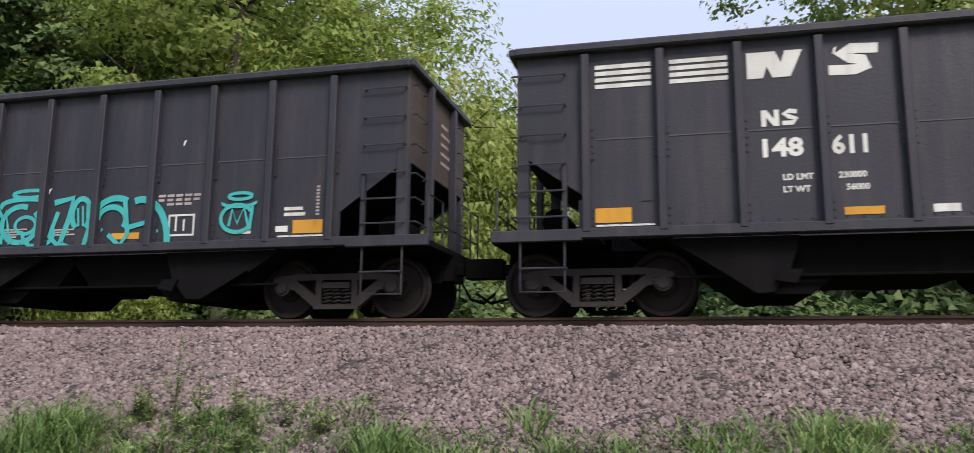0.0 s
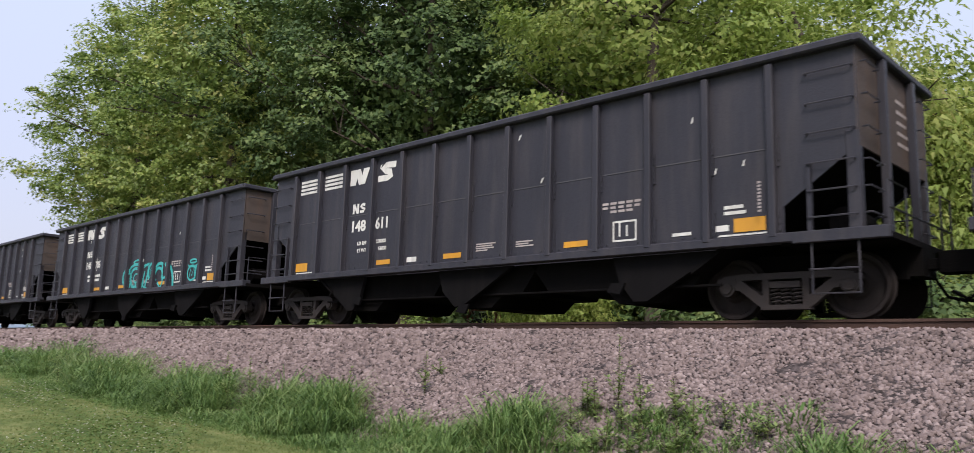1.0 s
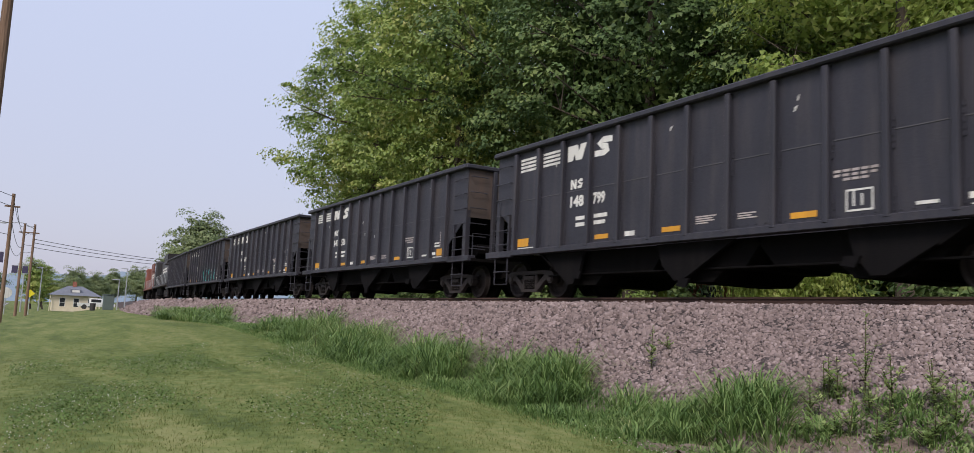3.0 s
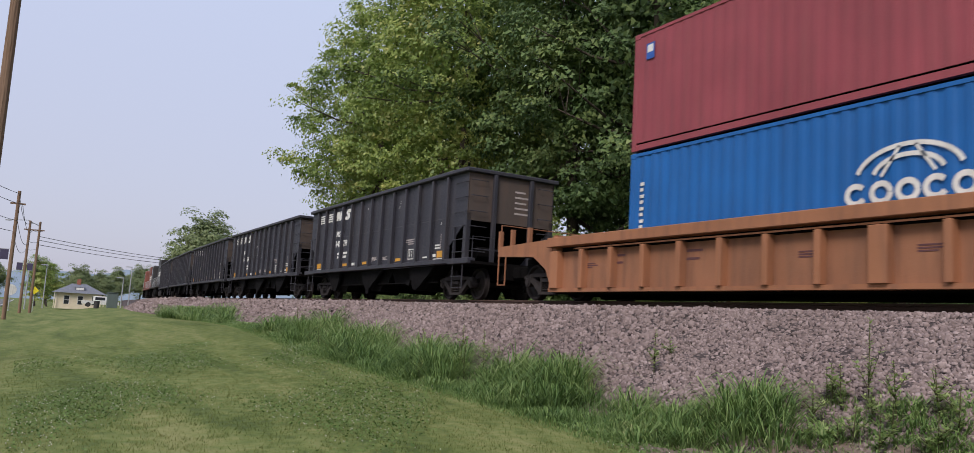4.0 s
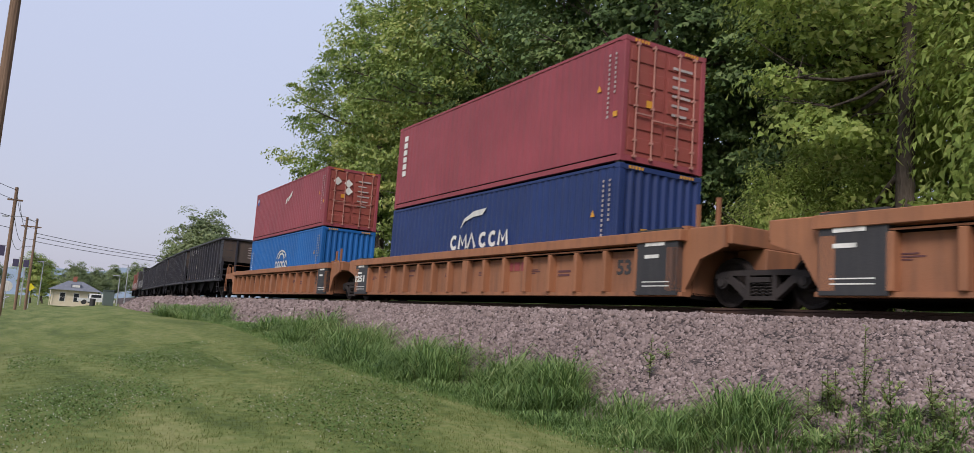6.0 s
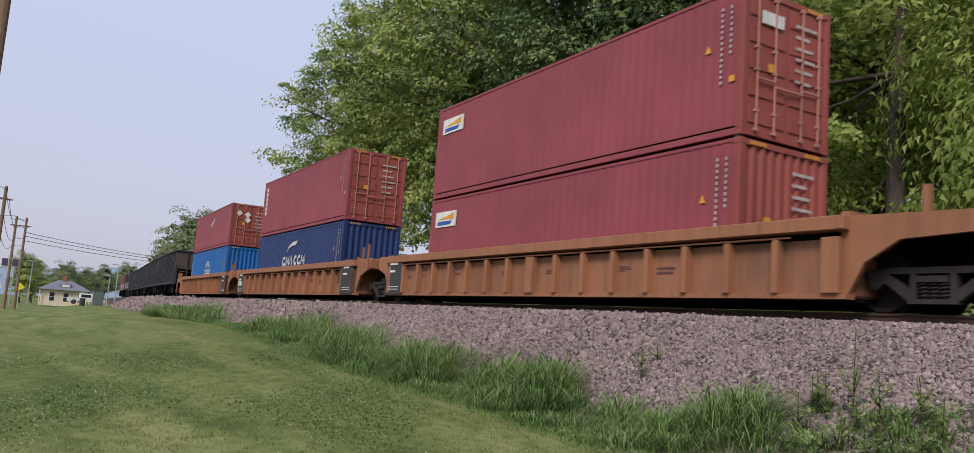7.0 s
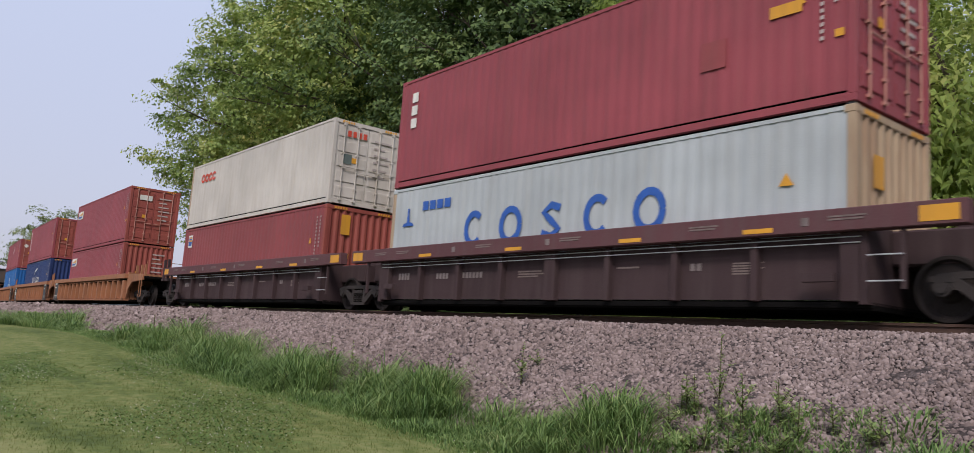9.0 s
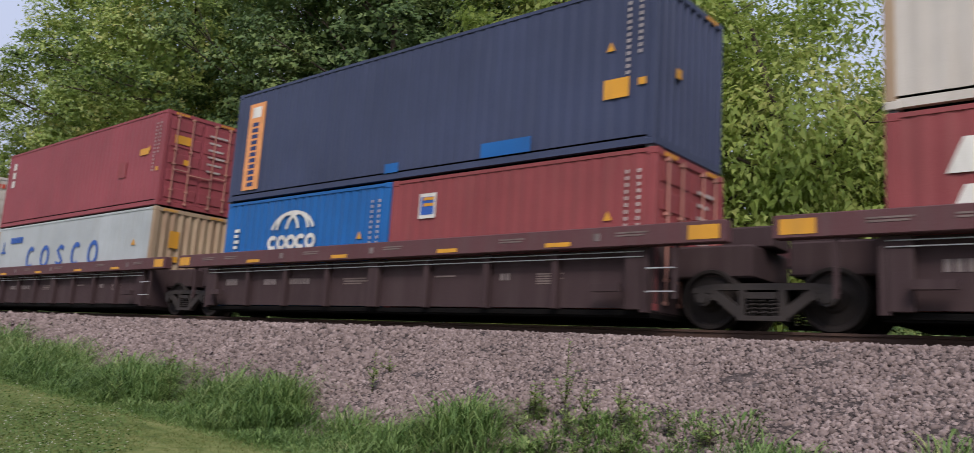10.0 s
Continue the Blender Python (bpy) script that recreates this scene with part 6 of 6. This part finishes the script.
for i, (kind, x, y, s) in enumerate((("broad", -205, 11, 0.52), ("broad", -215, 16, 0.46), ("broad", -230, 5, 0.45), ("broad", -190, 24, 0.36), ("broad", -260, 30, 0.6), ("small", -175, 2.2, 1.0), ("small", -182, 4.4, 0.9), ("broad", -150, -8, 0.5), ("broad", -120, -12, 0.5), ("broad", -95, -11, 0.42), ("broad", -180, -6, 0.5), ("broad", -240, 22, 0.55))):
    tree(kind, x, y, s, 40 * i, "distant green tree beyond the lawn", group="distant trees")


# ---- far left: road, depot, poles ----
def depot():
    x0, y0, z0 = -147.0, 7.9, float(ground_z(-147.0, 7.9))
    h = thing("depot_building", "small cream stucco depot with a grey hipped roof", "building", at=(x0, y0, z0))
    h.scale = (0.82, 0.82, 0.86)
    bm = boxes((-3.5, 3.5, -3.9, 3.9, 0, 3.0))
    part("wall", bm, M_STUCCO, h)
    bm = bmesh.new()
    e = [bm.verts.new(v) for v in ((-4.2, -4.7, 2.95), (4.2, -4.7, 2.95), (4.2, 4.7, 2.95), (-4.2, 4.7, 2.95), (0, -1.3, 4.75), (0, 1.3, 4.75))]
    for f in ((0, 1, 4), (1, 2, 5, 4), (2, 3, 5), (3, 0, 4, 5), (3, 2, 1, 0)):
        bm.faces.new([e[i] for i in f])
    roof = part("roof", bm, M_SHINGLE, h)
    part("dormer", prisms(([(0.9, 3.4), (3.0, 3.4), (3.0, 4.1), (0.9, 4.35)], -0.9, 0.9)), M_SHINGLE, h)
    part("dormer_window", boxes((3.0, 3.03, -0.65, 0.65, 3.55, 3.98)), M_WHITE, h)
    part("chimney", boxes((-0.35, 0.35, -0.5, 0.2, 4.3, 5.6)), M_BRICK, h)
    for y in (-2.6, -0.2, 2.3):
        w = part("window", boxes((3.5, 3.53, y, y + 0.85, 0.9, 2.4)), M_GLASS, h)
        part("frame", boxes((3.5, 3.56, y - 0.1, y, 0.8, 2.5), (3.5, 3.56, y + 0.85, y + 0.95, 0.8, 2.5), (3.5, 3.56, y, y + 0.85, 2.4, 2.5), (3.5, 3.56, y, y + 0.85, 1.6, 1.66)), M_WHITE, w)
    part("porch_post", boxes((3.9, 4.05, -4.4, -4.25, 0, 2.95)), M_STUCCO, h)
    part("porch_post", boxes((3.9, 4.05, 4.25, 4.4, 0, 2.95)), M_STUCCO, h)


depot()


def utility_pole(x, y, height, lamp=False, r=0.15):
    z = float(ground_z(x, y))
    p = thing("utility_pole", "weathered brown wooden utility pole", "utility pole", "poles along the road", at=(x, y, z))
    part("pole", tube(bmesh.new(), (0, 0, -0.3), (0, 0, height), r, r * 0.75, 12), M_POLE, p)
    part("insulator", boxes((-0.06, 0.06, -0.5, 0.5, height - 1.0, height - 0.88)), M_POLE, p)
    if height < 10:
        part("banner", boxes((0.0, 0.03, -0.75, -0.2, height * 0.46, height * 0.46 + 0.75)), M_BANNER, p, "dark purple cloth banner")
        part("banner_arm", boxes((-0.02, 0.02, -0.8, 0.0, height * 0.46 + 0.75, height * 0.46 + 0.79)), M_GALV, p)
    if lamp:
        part("lamp_arm", tubes([[(0, 0, height - 0.5), (0.2, -1.2, height + 0.05), (0.3, -2.2, height - 0.05), (0.3, -2.8, height - 0.1)]], 0.04), M_GALV, p)
        part("lamp_head", boxes((0.15, 0.45, -3.3, -2.7, height - 0.2, height - 0.08)), M_GALV, p)
    return Vector((x, y, z + height))


T1 = utility_pole(-68, -1.0, 9.4)
T2 = utility_pole(-96, -0.1, 9.6)
T3 = utility_pole(-100, 0.85, 9.9, True)
T0 = utility_pole(-23, -0.95, 10.5)


def wire(a, b, sag, label="black overhead cable hanging between poles", r=0.02):
    a, b = Vector(a), Vector(b)
    pts = [a.lerp(b, i / 16) - Vector((0, 0, sag * 4 * (i / 16) * (1 - i / 16))) for i in range(17)]
    w = thing("overhead_wire", label, "cable", "overhead cables")
    part("cable", tubes([pts], r, 5), M_WIRE, w)


for dz, dy in ((-0.2, 0), (-1.0, 0.3), (-2.2, 0.1), (-3.0, -0.1)):
    wire(T1 + Vector((0, dy, dz)), T2 + Vector((0, dy, dz)), 0.9)
    wire(T1 + Vector((0, dy, dz)), (-36, -9.0, 9.4 + dz), 0.9)
    wire(T2 + Vector((0, dy, dz)), T3 + Vector((0, dy, dz)), 0.1)
for dz in (-1.6, -2.0, -2.5):
    wire(T3 + Vector((0, 0, dz)), (-120, 34, 6.6 + dz * 0.4), 0.8, r=0.03)
for z in (4.5, 3.75):
    wire((-60, 25.5, z + 0.6), (30, 25.5, z), 0.5, "black cable strung behind the track", 0.018)

road = sheet("road", steps(-400, 40, -120, -40, 4, 0.05), np.array([-9.5, -8.0, -5.0, -2.6]), lambda X, Y: ground_z(X, Y) + 0.06, M_ASPHALT)
tagged(road, "grey asphalt road beside the lawn", "road", kind="structure")
line = sheet("road_line", steps(-400, 40, -120, -40, 4, 0.05), np.array([-3.05, -2.9]), lambda X, Y: ground_z(X, Y) + 0.075, M_WHITE)
tagged(line, "white painted edge line", "road marking", kind="structure")


def pickup():
    x, y = -139, 10.6
    c = thing("pickup_truck", "parked white pickup truck by the depot", "truck", at=(x, y, float(ground_z(x, y))))
    part("body", prisms(([(-0.9, 0.45), (0.9, 0.45), (0.95, 0.95), (-0.95, 0.95)], -2.6, 2.6), ([(-0.85, 0.95), (0.85, 0.95), (0.7, 1.7), (-0.7, 1.7)], -1.0, 0.8)), M_CAR_WHITE, c)
    part("windscreen", boxes((0.83, 0.86, -0.8, 0.6, 1.1, 1.55)), M_GLASS, c)
    for yy in (-1.7, 1.6):
        part("wheel", tube(bmesh.new(), (0.7, yy, 0.36), (0.97, yy, 0.36), 0.36, seg=16), M_BLACK, c)
        part("wheel", tube(bmesh.new(), (-0.97, yy, 0.36), (-0.7, yy, 0.36), 0.36, seg=16), M_BLACK, c)


pickup()
gz = float(ground_z(-120, 10.5))
cab = thing("signal_cabinet", "grey-green metal equipment cabinet beside the track", "cabinet", at=(-120, 10.6, gz))
part("body", boxes((-0.6, 0.6, -0.65, 0.65, 0, 2.0), bevel=0.03), M_GREENBOX, cab)
part("lid", boxes((-0.68, 0.68, -0.73, 0.73, 2.0, 2.08)), M_GREENBOX, cab)
bin_ = thing("litter_bin", "black litter bin on the lawn", "bin", at=(-118, 8.6, float(ground_z(-118, 8.6))))
part("barrel", tube(bmesh.new(), (0, 0, 0), (0, 0, 0.95), 0.33, 0.36, 14), M_BLACK, bin_)
part("rim", tube(bmesh.new(), (0, 0, 0.95), (0, 0, 1.0), 0.38, 0.38, 14), M_BLACK, bin_)
for x, y, h in ((-125, 12.2, 4.2), (-135, 14.2, 6.0), (-150, 3.0, 7.0), (-128, 0.4, 6.5)):
    p = thing("street_lamp", "thin grey metal lamp post", "street lamp", "lamp posts by the road", at=(x, y, float(ground_z(x, y))))
    part("post", tube(bmesh.new(), (0, 0, -0.2), (0, 0, h), 0.09, 0.06, 8), M_GALV, p)
    part("lamp_head", boxes((-0.2, 0.2, -0.9, 0.05, h, h + 0.12), bevel=0.03), M_GALV, p)
s = thing("warning_sign", "yellow diamond road sign on a post", "road sign", at=(-110, 1.2, float(ground_z(-110, 1.2))))
part("post", tube(bmesh.new(), (0, 0, -0.2), (0, 0, 2.9), 0.04, seg=8), M_GALV, s)
bm = bmesh.new()
tube(bm, (0.05, 0, 2.5), (0.08, 0, 2.5), 0.48, seg=4)
part("plate", bm, M_SIGN_YELLOW, s)
s = thing("round_sign", "white round sign on a post by the road", "road sign", at=(-104, -1.2, float(ground_z(-104, -1.2))))
part("post", tube(bmesh.new(), (0, 0, -0.2), (0, 0, 2.6), 0.05, seg=8), M_GALV, s)
part("plate", tube(bmesh.new(), (0.05, 0, 2.4), (0.09, 0, 2.4), 0.6, seg=20), M_WHITE, s)

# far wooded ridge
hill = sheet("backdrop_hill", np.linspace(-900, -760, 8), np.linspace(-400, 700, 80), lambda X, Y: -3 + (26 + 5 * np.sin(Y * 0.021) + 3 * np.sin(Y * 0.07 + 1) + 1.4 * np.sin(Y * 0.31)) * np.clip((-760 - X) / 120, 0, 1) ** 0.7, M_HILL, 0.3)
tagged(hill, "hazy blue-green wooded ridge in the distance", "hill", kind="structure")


# ---- brick house behind the trees ----
def brick_house(x0, y0):
    h = thing("brick_house", "low red brick house behind the trees", "house", "brick houses behind the trees", at=(x0, y0, -1.0))
    part("wall", boxes((-9.5, 9.5, -4, 4, 0, 4.2)), M_BRICK, h)
    bm = prisms(([(-10.1, 4.1), (10.1, 4.1), (8.4, 6.2), (-8.4, 6.2)], -4.6, 4.6))
    part("roof", bm, M_SHINGLE, h)
    for x in (-8.2, -4.4, -0.8, 2.5, 7.2):
        w = part("window", boxes((x, x + 1.5, -4.03, -4.0, 1.6, 3.1)), M_GLASS, h)
        part("frame", boxes((x - 0.1, x, -4.06, -4.0, 1.5, 3.2), (x + 1.5, x + 1.6, -4.06, -4.0, 1.5, 3.2), (x, x + 1.5, -4.06, -4.0, 1.5, 1.6), (x, x + 1.5, -4.06, -4.0, 3.1, 3.2)), M_WHITE, w)
    part("door", boxes((5.2, 6.2, -4.05, -4.0, 0.2, 2.4)), M_WHITE, h)


brick_house(-36.0, 41)
brick_house(-84.0, 43)


# ---- what moves ----
def motions():
    ts = np.array([t for t, _ in TRAIN])
    ss = np.array([s for _, s in TRAIN])
    for ob, x, z in MOVING:
        walk(ob, [(t, Matrix.Translation((0, 0, z)) @ on_track(x + s)) for t, s in TRAIN])
        for w in [o for o in ob.children if o.name.startswith("wheelset")]:
            at = w.location.copy()
            rows = []
            for i in range(301):
                t = i / 30
                a = math.degrees(float(np.interp(t, ts, ss)) / WHEEL_R)
                rows.append((t, Matrix.Translation(at) @ Matrix.Rotation(radians(a), 4, "Y")))
            walk(w, rows)


motions()
